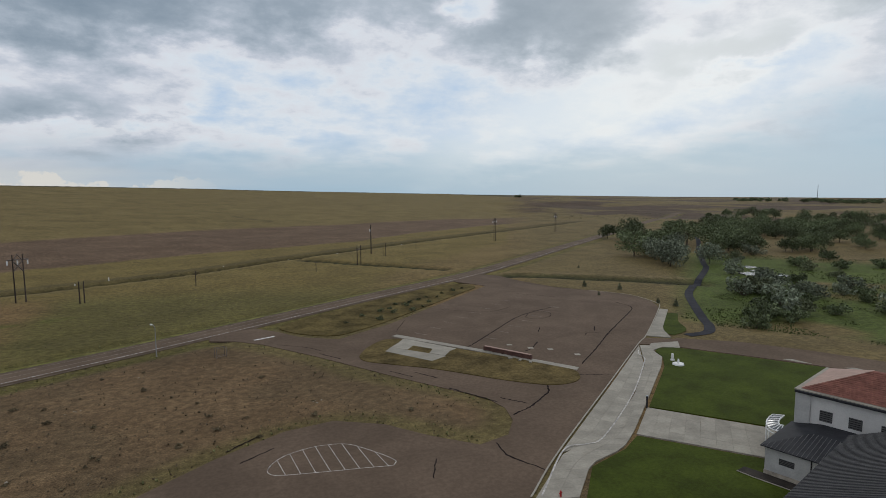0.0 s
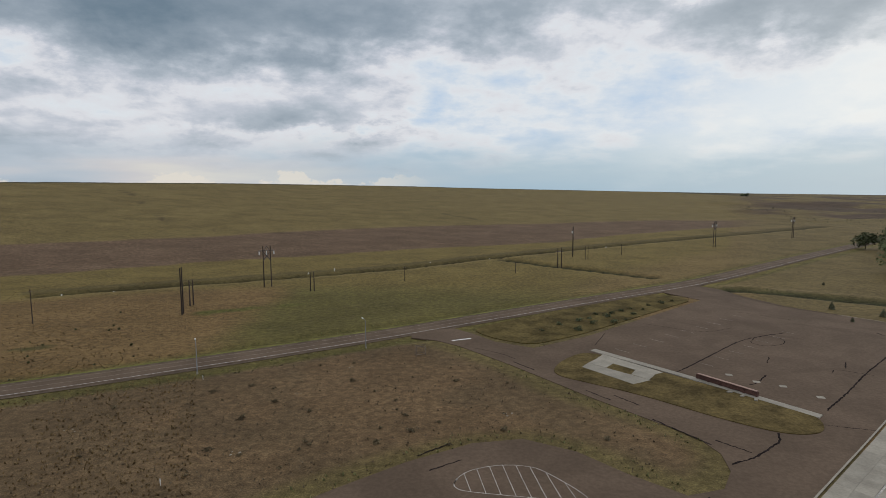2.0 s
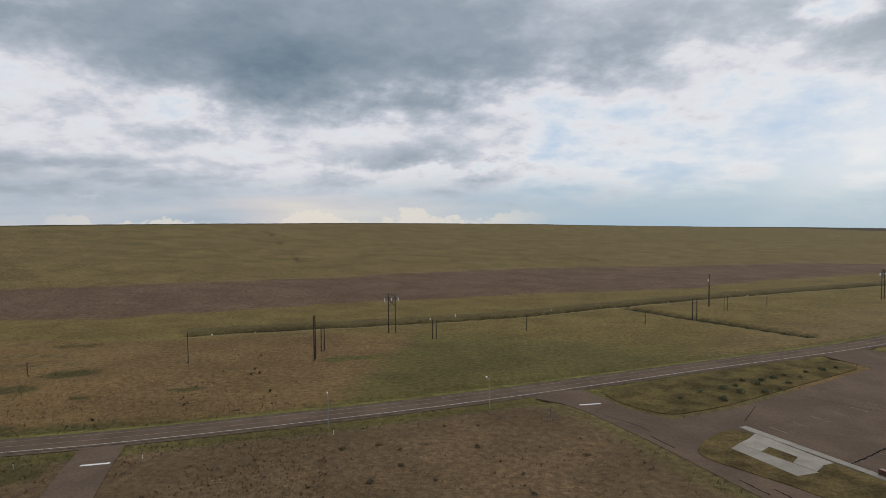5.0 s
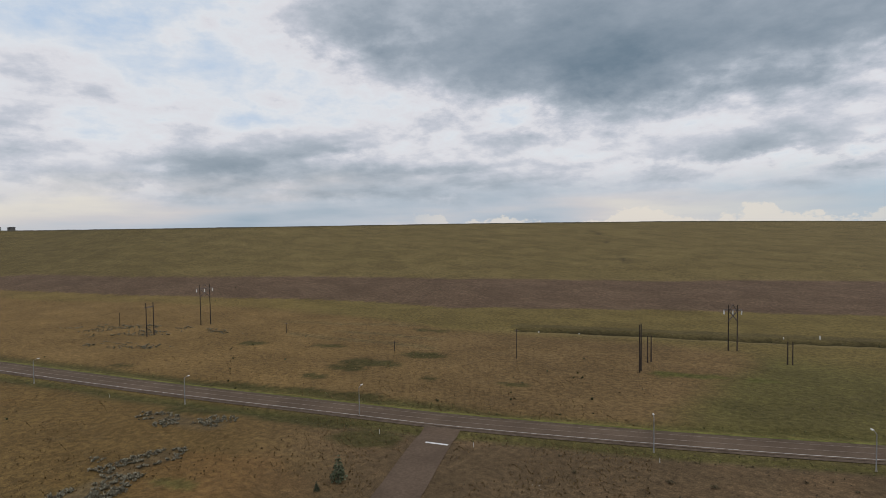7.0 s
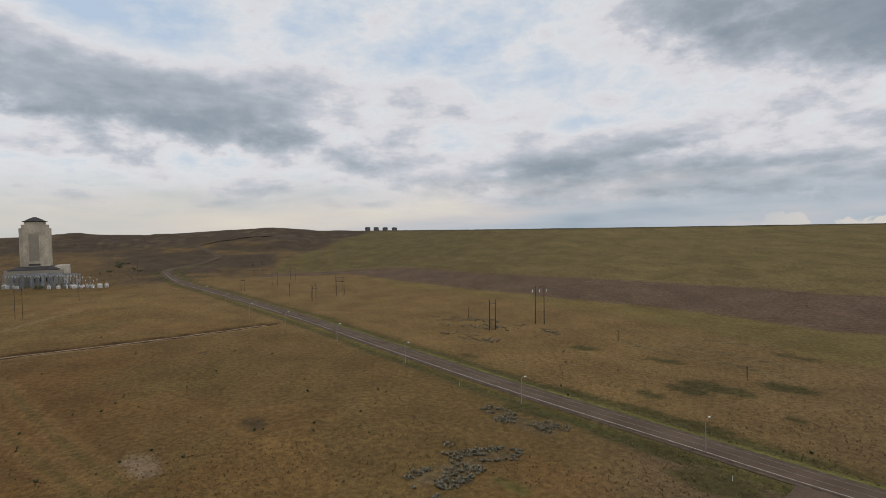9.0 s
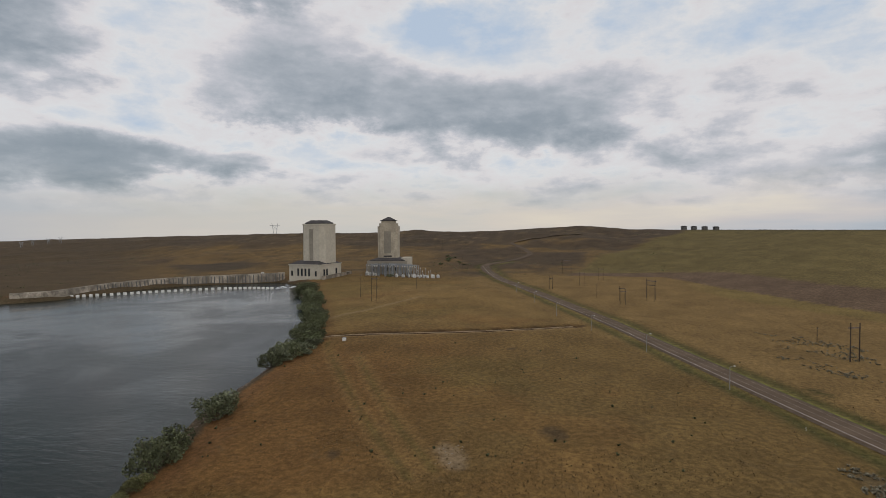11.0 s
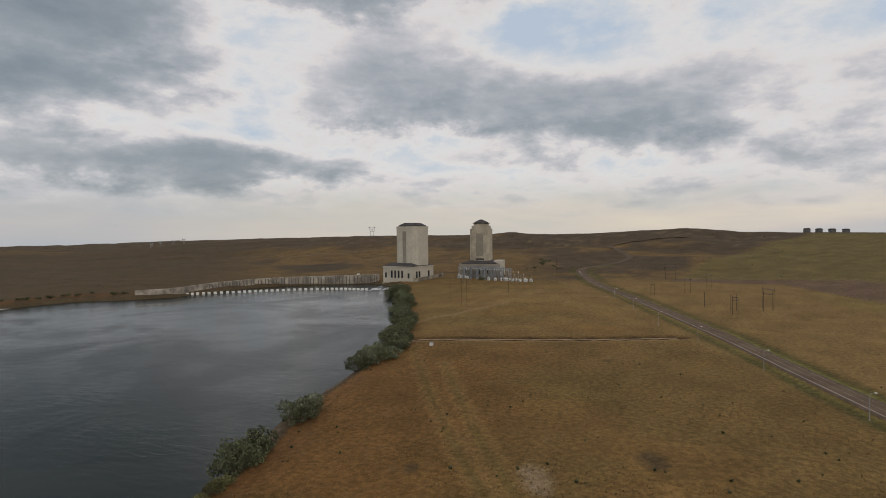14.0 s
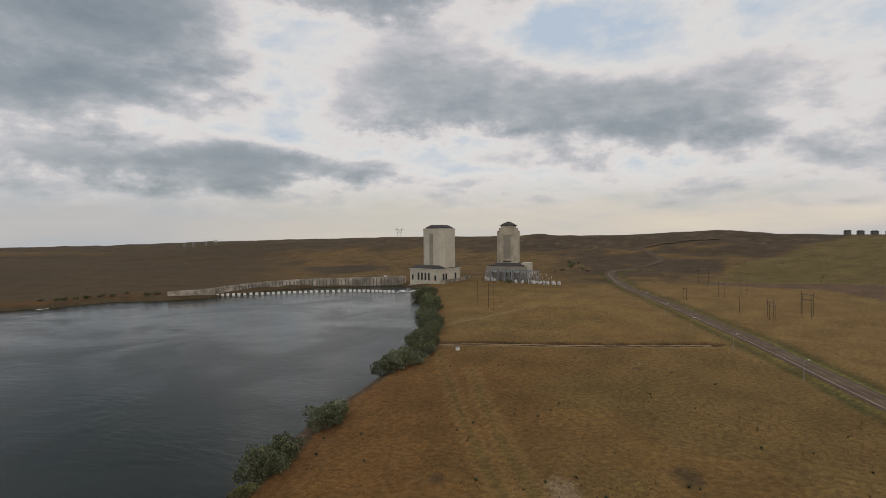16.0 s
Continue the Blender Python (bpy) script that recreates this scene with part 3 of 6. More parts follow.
    # creek bed darkened for the shade down in the cut
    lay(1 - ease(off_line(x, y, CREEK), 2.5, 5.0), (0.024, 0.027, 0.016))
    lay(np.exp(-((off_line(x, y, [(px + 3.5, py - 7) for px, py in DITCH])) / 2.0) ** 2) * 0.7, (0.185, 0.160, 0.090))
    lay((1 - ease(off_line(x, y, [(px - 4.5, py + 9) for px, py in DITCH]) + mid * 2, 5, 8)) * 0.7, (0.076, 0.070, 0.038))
    # ditch and trench beds coloured near black, for the shadow lying in them
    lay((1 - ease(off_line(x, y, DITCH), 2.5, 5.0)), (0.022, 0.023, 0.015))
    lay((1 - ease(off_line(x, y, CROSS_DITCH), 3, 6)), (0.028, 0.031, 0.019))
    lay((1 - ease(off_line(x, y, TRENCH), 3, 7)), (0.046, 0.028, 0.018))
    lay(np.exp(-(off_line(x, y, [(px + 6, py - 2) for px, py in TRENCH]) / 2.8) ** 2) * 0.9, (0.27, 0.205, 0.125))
    lay(np.exp(-(off_line(x, y, [(-375, -159), (-406, -152), (-460, -136), (-490, -125)]) / 2.5) ** 2) * 0.8, (0.21, 0.165, 0.105))
    edge = off_line(x, y, RIVER + RIVER[:1])
    lay((1 - ease(edge, 1, 16)) * 0.6, (0.135, 0.078, 0.042))
    lay(np.where(within(x, y, RIVER), 1 - ease(edge, 14, 20) * 0.3, 0), (0.075, 0.062, 0.045))
    for line in ([(-305, -121), (-288, -113), (-253, -91), (-212, -65), (-178, -42), (-155, -25)], [(-276, -91), (-228, -63), (-188, -39), (-161, -20)]):
        d = off_line(x, y, line) + mid * 1.5
        lay(np.exp(-(d / 1.3) ** 2) * 0.6, (0.108, 0.096, 0.040))
        lay(np.exp(-((d - 2.6) / 1.0) ** 2) * 0.5, (0.205, 0.140, 0.068))
    lay(np.exp(-(off_line(x, y, [(p[0] + 5, p[1] + 9) for p in CREEK]) / 1.6) ** 2) * 0.7, (0.19, 0.165, 0.11))
    return col * np.array([1.06, 0.94, 0.74])


def link_mesh(name, verts, faces, material, smooth=False):
    mesh = bpy.data.meshes.new(name)
    mesh.from_pydata([tuple(v) for v in verts], [], faces)
    if material:
        mesh.materials.append(material)
    if smooth:
        mesh.shade_smooth()
    mesh.update()
    return new(name, mesh)


def build_ground():
    headings = np.concatenate([np.arange(-180, -72, 6.0), np.arange(-72, 160, 0.4), np.arange(160, 180, 6.0)])
    radii = np.concatenate([[1.0, 12, 24, 34], 42 * 1.0125 ** np.arange(0, 381)])
    h, r = np.meshgrid(np.radians(headings), radii, indexing="ij")
    x, y = -np.sin(h) * r, np.cos(h) * r
    z = height(x, y)
    paved = within(x, y, LOT)
    z = z - 0.35 * paved * ease(off_line(x, y, LOT + LOT[:1]), 0.5, 3)
    nh, nr = x.shape
    index = np.arange(nh * nr).reshape(nh, nr)
    nxt = np.roll(index, -1, axis=0)
    quads = np.stack([index[:, :-1], nxt[:, :-1], nxt[:, 1:], index[:, 1:]], -1)[:, :, ::-1].reshape(-1, 4)
    mesh = bpy.data.meshes.new("ground")
    mesh.vertices.add(nh * nr)
    mesh.vertices.foreach_set("co", np.stack([x, y, z], -1).ravel())
    mesh.loops.add(quads.size)
    mesh.loops.foreach_set("vertex_index", quads.ravel())
    mesh.polygons.add(len(quads))
    mesh.polygons.foreach_set("loop_start", np.arange(0, quads.size, 4))
    mesh.update(calc_edges=True)
    layer = mesh.attributes.new("tint", "FLOAT_VECTOR", "POINT")
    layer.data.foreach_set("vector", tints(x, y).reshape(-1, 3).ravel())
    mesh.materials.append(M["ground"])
    mesh.shade_smooth()
    return tagged(new("ground", mesh), "dry prairie grass running up to a long earth dam and bare hills", "ground", kind="structure")


build_ground()


def ribbon(line, half, lift, sides=None, step=4.0, shift=0.0):
    """A strip that follows a polyline on the ground; returns vertices and faces."""
    pts = smooth_line(line, step)
    verts, faces = [], []
    for k, (px, py) in enumerate(pts):
        ax, ay = pts[max(k - 1, 0)]
        bx, by = pts[min(k + 1, len(pts) - 1)]
        d = math.hypot(bx - ax, by - ay)
        nx, ny = -(by - ay) / d, (bx - ax) / d
        for s in (-half + shift, half + shift):
            verts.append((px + nx * s, py + ny * s, lift))
    z = height(np.array([v[0] for v in verts]), np.array([v[1] for v in verts]))
    for k in range(0, len(verts), 2):
        top = max(z[k], z[k + 1]) + lift
        verts[k], verts[k + 1] = (*verts[k][:2], top), (*verts[k + 1][:2], top)
    faces = [(2 * k, 2 * k + 2, 2 * k + 3, 2 * k + 1)[::-1] for k in range(len(pts) - 1)]
    return verts, faces


def smooth_line(line, step):
    """Catmull-Rom through the points, at even steps."""
    p = [Vector(a) for a in line]
    p = [p[0] * 2 - p[1]] + p + [p[-1] * 2 - p[-2]]
    out = []
    for a, b, c, d in zip(p, p[1:], p[2:], p[3:]):
        n = max(1, int((c - b).length / step))
        for k in range(n):
            t = k / n
            out.append(tuple(0.5 * (2 * b + (c - a) * t + (2 * a - 5 * b + 4 * c - d) * t * t + (3 * b - a - 3 * c + d) * t ** 3)))
    out.append(tuple(p[-2]))
    return out


def strip(name, line, half, lift, material, step=4.0, shift=0.0):
    verts, faces = ribbon(line, half, lift, step=step, shift=shift)
    return link_mesh(name, verts, faces, material)


def slab(name, ring, top, thick, material):
    """A flat plate with a given outline and a thickness, as bmesh."""
    bm = bmesh.new()
    face = bm.faces.new([bm.verts.new((x, y, top)) for x, y in ring])
    if face.normal.z < 0 or sum((bx - ax) * (by + ay) for (ax, ay), (bx, by) in zip(ring, ring[1:] + ring[:1])) > 0:
        face.normal_flip()
    bottom = bmesh.ops.extrude_face_region(bm, geom=[face])
    bmesh.ops.translate(bm, vec=(0, 0, -thick), verts=[v for v in bottom["geom"] if isinstance(v, bmesh.types.BMVert)])
    bmesh.ops.recalc_face_normals(bm, faces=bm.faces)
    mesh = bpy.data.meshes.new(name)
    bm.to_mesh(mesh)
    bm.free()
    mesh.materials.append(material)
    return new(name, mesh)


def rounded(ring, radius=4.0, n=5):
    """Rounds the corners of an outline."""
    out = []
    for k, p in enumerate(ring):
        p, a, b = Vector(p), Vector(ring[k - 1]), Vector(ring[(k + 1) % len(ring)])
        ra, rb = min(radius, (a - p).length * 0.45), min(radius, (b - p).length * 0.45)
        s, e = p + (a - p).normalized() * ra, p + (b - p).normalized() * rb
        for i in range(n + 1):
            t = i / n
            out.append(tuple(s * (1 - t) ** 2 + p * 2 * t * (1 - t) + e * t * t))
    return out


shoulder = tagged(strip("road_shoulder", MAIN_ROAD, 6.3, 0.10, M["shoulder"]), "strip of gravel shoulder along the two-lane road", "road shoulder", kind="structure")
road = tagged(strip("road", MAIN_ROAD, 4.7, 0.16, M["road"]), "two-lane asphalt road with worn white lines", "road", kind="structure")
verge = strip("verge", MAIN_ROAD[4:14], 0.55, 0.13, M["verge"], shift=6.75)
tagged(verge, "narrow line of bright green grass along the road edge", "verge", kind="structure")
track = strip("dirt_track", [(px + 5, py - 2) for px, py in TRENCH], 1.1, 0.2, surface("pale dry dirt", worn((0.27, 0.20, 0.12), 0.35, 0.15, 1.5), 0.95))
tagged(track, "pale worn dirt edge beside a shallow trench", "dirt track", kind="structure")
tagged(strip("side_road", SIDE_ROAD, 5.2, 0.13, M["asphalt"], 2.0), "short asphalt side road joining the main road", "road", kind="structure")
tagged(slab("parking_lot", LOT, 0.10, 0.4, M["asphalt"]), "large empty parking lot of worn brown-grey asphalt", "parking lot", kind="structure")
tagged(strip("footpath", TRAIL, 1.75, 0.14, M["blacktop"], 2.0), "winding black asphalt footpath through dry grass", "footpath", kind="structure")
river = link_mesh("river", [(-800, -1600, -6), (900, -1600, -6), (900, -60, -6), (-800, -60, -6)], [(0, 1, 2, 3)], M["water"])
tagged(river, "wide calm dark river below the spillway", "river", kind="structure")


# ---- ways to build ----
def shape(*pieces):
    """Joins bmesh pieces, each (kind, size, matrix): box, tube or cone."""
    bm = bmesh.new()
    for kind, size, m in pieces:
        if kind == "box":
            made = bmesh.ops.create_cube(bm, size=1, matrix=m @ Matrix.Diagonal((*size, 1)))
        else:
            r1, r2, length, sides = size
            made = bmesh.ops.create_cone(bm, cap_ends=True, segments=sides, radius1=r1, radius2=r2, depth=length, matrix=m)
    return bm


def box(sx, sy, sz, x=0.0, y=0.0, z=0.0, turn=0.0):
    """A block standing on z."""
    return ("box", (sx, sy, sz), pose(x, y, z + sz / 2, 0, 0, turn))


def rod(a, b, r1, r2=None, sides=8):
    a, b = Vector(a), Vector(b)
    m = Matrix.Translation((a + b) / 2) @ (b - a).to_track_quat("Z", "Y").to_matrix().to_4x4()
    return ("tube", (r1, r1 if r2 is None else r2, (b - a).length, sides), m)


def bevel(bm, width, segments=1):
    bmesh.ops.bevel(bm, geom=bm.edges[:], offset=width, segments=segments, affect="EDGES", profile=0.5)
    return bm


def part(name, bm, material, parent, label=""):
    mesh = bpy.data.meshes.new(name)
    bm.to_mesh(mesh)
    bm.free()
    mesh.materials.append(material)
    ob = new(name, mesh)
    ob.parent = parent
    return tagged(ob, label)


def piece(name, mesh, parent, m):
    ob = new(name, mesh)
    ob.parent = parent
    ob.matrix_basis = m
    return ob


def thing(name, m, label, category, group="", kind=""):
    ob = new(name)
    ob.matrix_basis = m
    return tagged(ob, label, category, group, kind)


def plate(ring, top, thick):
    """A flat plate as bmesh."""
    bm = bmesh.new()
    face = bm.faces.new([bm.verts.new((x, y, top)) for x, y in ring])
    bottom = bmesh.ops.extrude_face_region(bm, geom=[face])
    bmesh.ops.translate(bm, vec=(0, 0, -thick), verts=[v for v in bottom["geom"] if isinstance(v, bmesh.types.BMVert)])
    bmesh.ops.recalc_face_normals(bm, faces=bm.faces)
    return bm


def prism(rings):
    """A closed solid through rings of equal length, from the bottom up."""
    bm = bmesh.new()
    loops = [[bm.verts.new(p) for p in ring] for ring in rings]
    for a, b in zip(loops, loops[1:]):
        n = len(a)
        for k in range(n):
            bm.faces.new((a[k], a[(k + 1) % n], b[(k + 1) % n], b[k]))
    bm.faces.new(loops[0][::-1])
    bm.faces.new(loops[-1])
    bmesh.ops.recalc_face_normals(bm, faces=bm.faces)
    return bm


rng = random.Random(7)

# ---- markings on the roads and the lot ----
for name, shift, half in (("edge_line", 3.7, 0.08), ("edge_line", -3.7, 0.15), ("centre_line", 0.0, 0.09)):
    ob = strip(name, MAIN_ROAD[1:16], half, 0.18, M["line_paint"] if shift >= 0 else M["paint"], shift=shift)
    tagged(ob, "worn white painted line on the asphalt road", "road marking", kind="structure")


def flat_strip(line, width, z, material, name, label, category):
    pts = smooth_line(line, 0.7)
    verts, faces = [], []
    for k, (px, py) in enumerate(pts):
        ax, ay = pts[max(k - 1, 0)]
        bx, by = pts[min(k + 1, len(pts) - 1)]
        d = math.hypot(bx - ax, by - ay) or 1
        w = width * rng.uniform(0.6, 1.3) if "crack" in name else width
        j = rng.uniform(-0.12, 0.12) if "crack" in name else 0
        nx, ny = -(by - ay) / d, (bx - ax) / d
        verts += [(px + nx * (j - w / 2), py + ny * (j - w / 2), z), (px + nx * (j + w / 2), py + ny * (j + w / 2), z)]
    faces = [(2 * k, 2 * k + 2, 2 * k + 3, 2 * k + 1) for k in range(len(pts) - 1)]
    return tagged(link_mesh(name, verts, faces, material), label, category, kind="structure")


for line, width in (([(70, 145), (75.4, 149), (88, 159.5), (105.1, 173.6), (116, 179), (125.8, 182.4)], 0.55), ([(92.3, 119), (105, 129), (120, 141.5), (140, 157), (154.6, 169.2), (156, 180)], 0.5),
                    ([(85, 135.5), (87.7, 136.8), (93.5, 142.2)], 0.5), ([(74.6, 108.8), (72.5, 105.5), (70.5, 103.8), (64, 99.5), (58.1, 97.1)], 0.5),
                    ([(48.7, 87.1), (48, 83), (48.5, 80.7), (51.2, 75.1)], 0.45), ([(29.9, 157.4), (34.4, 150.1)], 0.45), ([(43.5, 134.3), (47.3, 127.8)], 0.45), ([(49.1, 130.8), (52.7, 124.4)], 0.45),
                    ([(52.4, 116.8), (55.5, 110.5), (58.6, 104.7)], 0.5), ([(60.3, 106.5), (64.3, 101.1)], 0.45), ([(4.6, 98.1), (10.7, 101.6)], 0.4), ([(2.6, 103.5), (8.9, 108.2)], 0.4),
                    ([(112, 177), (108, 172), (110, 168), (117, 170), (120, 176), (116, 181)], 0.3), ([(100, 152), (104, 157)], 0.35), ([(118, 146), (122, 151)], 0.4), ([(121, 140), (115, 145), (112, 143)], 0.3),
                    ([(36, 86), (33, 80)], 0.3), ([(86, 112), (99, 107)], 0.25), ([(20, 172), (27, 166), (31, 160)], 0.3), ([(66, 186), (58, 172)], 0.25), ([(84, 198), (99, 186), (112, 190)], 0.25), ([(128, 214), (140, 200)], 0.25)):
    flat_strip(line, width * 0.8, 0.113, M["tar"], "tar_crack", "black tar-sealed crack winding over worn asphalt", "tar crack")

# hatched island of paint
HATCH = [(8.6, 93.5), (9.6, 95.6), (12.5, 98), (17.8, 99.2), (22.8, 98.1), (25.6, 95), (28.4, 90.5), (29.4, 87.9), (28.6, 86.8), (23.3, 88), (17, 89.4), (10.7, 91), (9, 92)]
flat_strip(HATCH + HATCH[:2], 0.14, 0.112, M["paint"], "painted_outline", "faded white painted outline of a traffic island", "road marking")
top_side, low_side = [(9.6, 95.6), (12.5, 98), (17.8, 99.2), (22.8, 98.1), (25.6, 95), (28.4, 90.5)], [(10.7, 91), (17, 89.4), (23.3, 88), (28.6, 86.8)]
for k in range(8):
    x = 11.2 + 2.35 * k
    y1 = float(np.interp(x, [p[0] for p in low_side], [p[1] for p in low_side]))
    y2 = float(np.interp(x - 0.6, [p[0] for p in top_side], [p[1] for p in top_side]))
    flat_strip([(x, y1), (x - 0.6, y2)], 0.12, 0.112, M["paint"], "hatch_stripe", "faded white painted hatching stripe on asphalt", "road marking")
for a, b in (((14.2, 180), (20.6, 182.3)), ((-103.6, 121.3), (-97.8, 123.6))):
    ob = flat_strip([a, b], 0.85, 0.16, M["fresh_paint"], "stop_bar", "bright white painted stop bar across the side road", "road marking")
for x, y in ((92.5, 134), (96.5, 126.5), (84, 143), (88, 137.5)):
    tagged(slab("concrete_pad", rounded([(x - 1, y - 0.4), (x + 0.5, y - 1), (x + 1, y + 0.4), (x - 0.5, y + 1)], 0.2, 2), 0.13, 0.1, M["concrete"]), "small pale concrete patch in the asphalt", "pad", kind="structure")
for k in range(9):
    u = k / 8
    x, y = 63 + u * 60, 168 + u * 41
    flat_strip([(x, y), (x + 2.6, y - 4.2)], 0.16, 0.112, M["line_paint"], "stall_line", "nearly worn-off white parking stall line", "road marking")
    if k < 7:
        flat_strip([(x + 18, y - 14), (x + 20.6, y - 18)], 0.14, 0.112, M["line_paint"], "stall_line", "nearly worn-off white parking stall line", "road marking")

# ---- kerbs, pavements and lawns ----
ISLAND = rounded([(37.5, 146.5), (44, 158), (53.5, 166), (88.4, 116), (84, 108), (76, 107.6), (67.7, 115), (55, 131)], 6)
island = tagged(slab("grass_island", ISLAND, 0.26, 0.4, surface("island grass", worn((0.112, 0.083, 0.034), 0.4, 0.14, 1.5), 0.95, spec=0.05, bump=rough_ground(3.0, 0.15))), "raised island of dry patchy grass in the parking lot", "traffic island", kind="structure")
STRIP_EAST = rounded([(22, 193), (27.5, 182), (38.6, 173.5), (57, 184.5), (122, 237), (112, 252), (62, 222), (29.5, 200)], 6)
east_grass = surface("strip grass", worn((0.104, 0.079, 0.030), 0.4, 0.12, 1.2), 0.95, spec=0.05, bump=rough_ground(3.0, 0.15))
tagged(slab("grass_strip", STRIP_EAST, 0.24, 0.4, east_grass), "strip of dry grass between road and parking lot", "grass strip", kind="structure")


def paving(name, left, right, count, across, top, label, category, material="concrete", gap=0.018):
    """Slabs between two lines, each a piece of its own."""
    owner = thing(name, Matrix(), label, category, kind="structure")

    def along(line, u):
        lengths = [0.0]
        for a, b in zip(line, line[1:]):
            lengths.append(lengths[-1] + math.dist(a, b))
        d = u * lengths[-1]
        for k in range(len(line) - 1):
            if d <= lengths[k + 1] + 1e-6:
                t = (d - lengths[k]) / (lengths[k + 1] - lengths[k])
                return Vector(line[k]).lerp(Vector(line[k + 1]), t)
        return Vector(line[-1])
    for i in range(count):
        for j in range(across):
            c = []
            for u, v in ((i, j), (i + 1, j), (i + 1, j + 1), (i, j + 1)):
                c.append(along(left, u / count).lerp(along(right, u / count), v / across))
            mid = (c[0] + c[1] + c[2] + c[3]) / 4
            ring = [p + (mid - p).normalized() * gap for p in c]
            part("slab", plate([tuple(p - mid) for p in ring], 0, 0.3), M[material], owner).location = (mid.x, mid.y, top + rng.uniform(-0.006, 0.006))
    return owner


CURB = [(44.4, 68.7), (57.2, 79.6), (90, 104.8), (119.6, 127.6)]
INNER = [(49.5, 70.5), (58.1, 79.2), (68.3, 80.9), (88.6, 95.7), (107.3, 112.1), (112, 118), (117, 125.6)]
OUTER = [(52.1, 67.3), (59.2, 73.2), (68.1, 75.9), (73.9, 79.7), (85.7, 89.1), (109.7, 108.5), (116, 115), (118.3, 120.4), (122, 123.2)]
paving("apron", [(57.4, 79.2), (90.4, 104.4), (119.3, 126.9)], [(58.0, 79.0), (68.3, 80.9), (88.6, 95.7), (107.3, 112.1), (112, 118), (118.8, 126.4)], 22, 2, 0.14, "pale concrete apron along the parking lot kerb", "pavement")
paving("sidewalk", [(44.5, 67.8), (57.8, 78.8), (68.4, 80.7), (88.8, 95.4), (107.5, 111.9), (112.3, 117.9), (118.9, 126.2)], [(51, 65.6), (59.2, 73.4), (68.1, 75.6), (73.9, 79.5), (85.7, 88.9), (109.7, 108.4), (116.2, 114.6), (118.3, 120.4), (124.6, 122.4)], 30, 2, 0.27, "light grey concrete sidewalk with control joints", "pavement")
paving("entry_walk", [(74.6, 79.2), (90.5, 60.2)], [(85.9, 88.4), (100.6, 70.2)], 9, 4, 0.275, "broad concrete walk across the lawn to the entrance", "pavement")
paving("corner_walk", [(128.5, 134.2), (137.8, 141.3), (162.4, 162.4)], [(134, 128.8), (140, 138.5), (164.2, 160)], 9, 1, 0.26, "concrete walk by the lot's far corner", "pavement")
paving("crossing_walk", [(121, 124.6), (123.5, 126.4)], [(127.4, 119), (132.4, 124.6)], 3, 1, 0.26, "concrete walk by the driveway crossing", "pavement")
paving("driveway_pavers", [(119.8, 127.4), (126.2, 132.3)], [(128.5, 121.5), (134.6, 127.2)], 4, 6, 0.16, "brown brick-paved driveway crossing", "pavement", "asphalt", 0.03)
for line in ([(46, 68.2), (58.1, 79.4), (63, 79.6), (68.5, 81.0), (88.6, 95.7), (107.3, 112.1), (111, 116), (112.2, 119.4), (115, 122.5)],):
    flat_strip(line, 0.3, 0.33, M["paint"], "kerb_line", "cream-painted kerb edge along the sidewalk", "kerb")
flat_strip([(44.4, 68.7), (57.2, 79.6), (90, 104.8), (119.6, 127.6), (130.6, 135.6), (164.4, 164.7), (169.5, 171), (171.5, 177.4), (172.5, 186), (171, 194), (163, 206)], 0.32, 0.24, M["concrete"], "kerb", "concrete kerb round the parking lot", "kerb")
flat_strip([(163, 206), (153, 221), (148, 240), (146, 252)], 0.6, 0.2, M["shoulder"], "kerb", "worn kerb at the far edge of the lot", "kerb")
DRIVE = [(127.5, 121), (136.7, 108.4), (148.5, 90.9), (158, 74), (166, 58), (178, 62), (170, 82), (160, 101), (149, 117), (135, 128)]
tagged(slab("driveway", DRIVE, 0.15, 0.4, M["asphalt"]), "brown-grey asphalt driveway behind the lawn", "driveway", kind="structure")
for x, y in ((144.5, 99.5), (152, 88), (158.5, 76.5)):
    tagged(slab("concrete_ramp", [(x, y), (x + 1.8, y - 4.2), (x + 3.2, y - 5.8), (x + 2.2, y - 1.0)], 0.22, 0.2, M["concrete"]), "pale concrete drive ramp by the lawn", "ramp", kind="structure")
LAWN_NORTH = [(86.7, 88.6), (101.6, 70.4), (107, 66), (140, 60), (158, 74), (147.5, 90.4), (135.7, 107.8), (126.6, 120.2), (121.8, 121.8), (118.6, 119.6), (116.4, 114.6), (110.2, 107.8)]
LAWN_SOUTH = [(51.0, 64), (58.8, 72.4), (68.3, 75.2), (74.2, 78.6), (89.8, 60), (84, 52), (60, 44), (44, 52)]
for ring in (LAWN_NORTH, LAWN_SOUTH):
    tagged(slab("lawn", ring, 0.25, 0.5, M["lawn"]), "bright green mown lawn beside the walks", "lawn", kind="structure")
flat_strip([(136, 134), (144, 137), (150, 146), (160, 156)], 7, 0.19, M["lawn"], "lawn", "small wedge of green grass by the footpath", "lawn")

# picnic plaza on the island: slabs round a grass bed, and a long walk
PLAZA = [((47.7, 151.2), (50.4, 154.5), (61.8, 139.8), (56.4, 137.3)), ((53.9, 158.0), (57.2, 162.2), (67.5, 145.4), (64.2, 143.6)),
         ((50.4, 154.5), (53.9, 158.0), (57.2, 153.6), (54.0, 150.2)), ((58.6, 144.4), (61.2, 148.0), (64.4, 143.4), (61.6, 140.2))]
plaza = thing("plaza", Matrix(), "pale concrete plaza round a small grass bed", "pavement", kind="structure")
for k, q in enumerate(PLAZA):
    part("slab", plate(list(q), 0.32 + 0.004 * k, 0.2), M["concrete"], plaza)
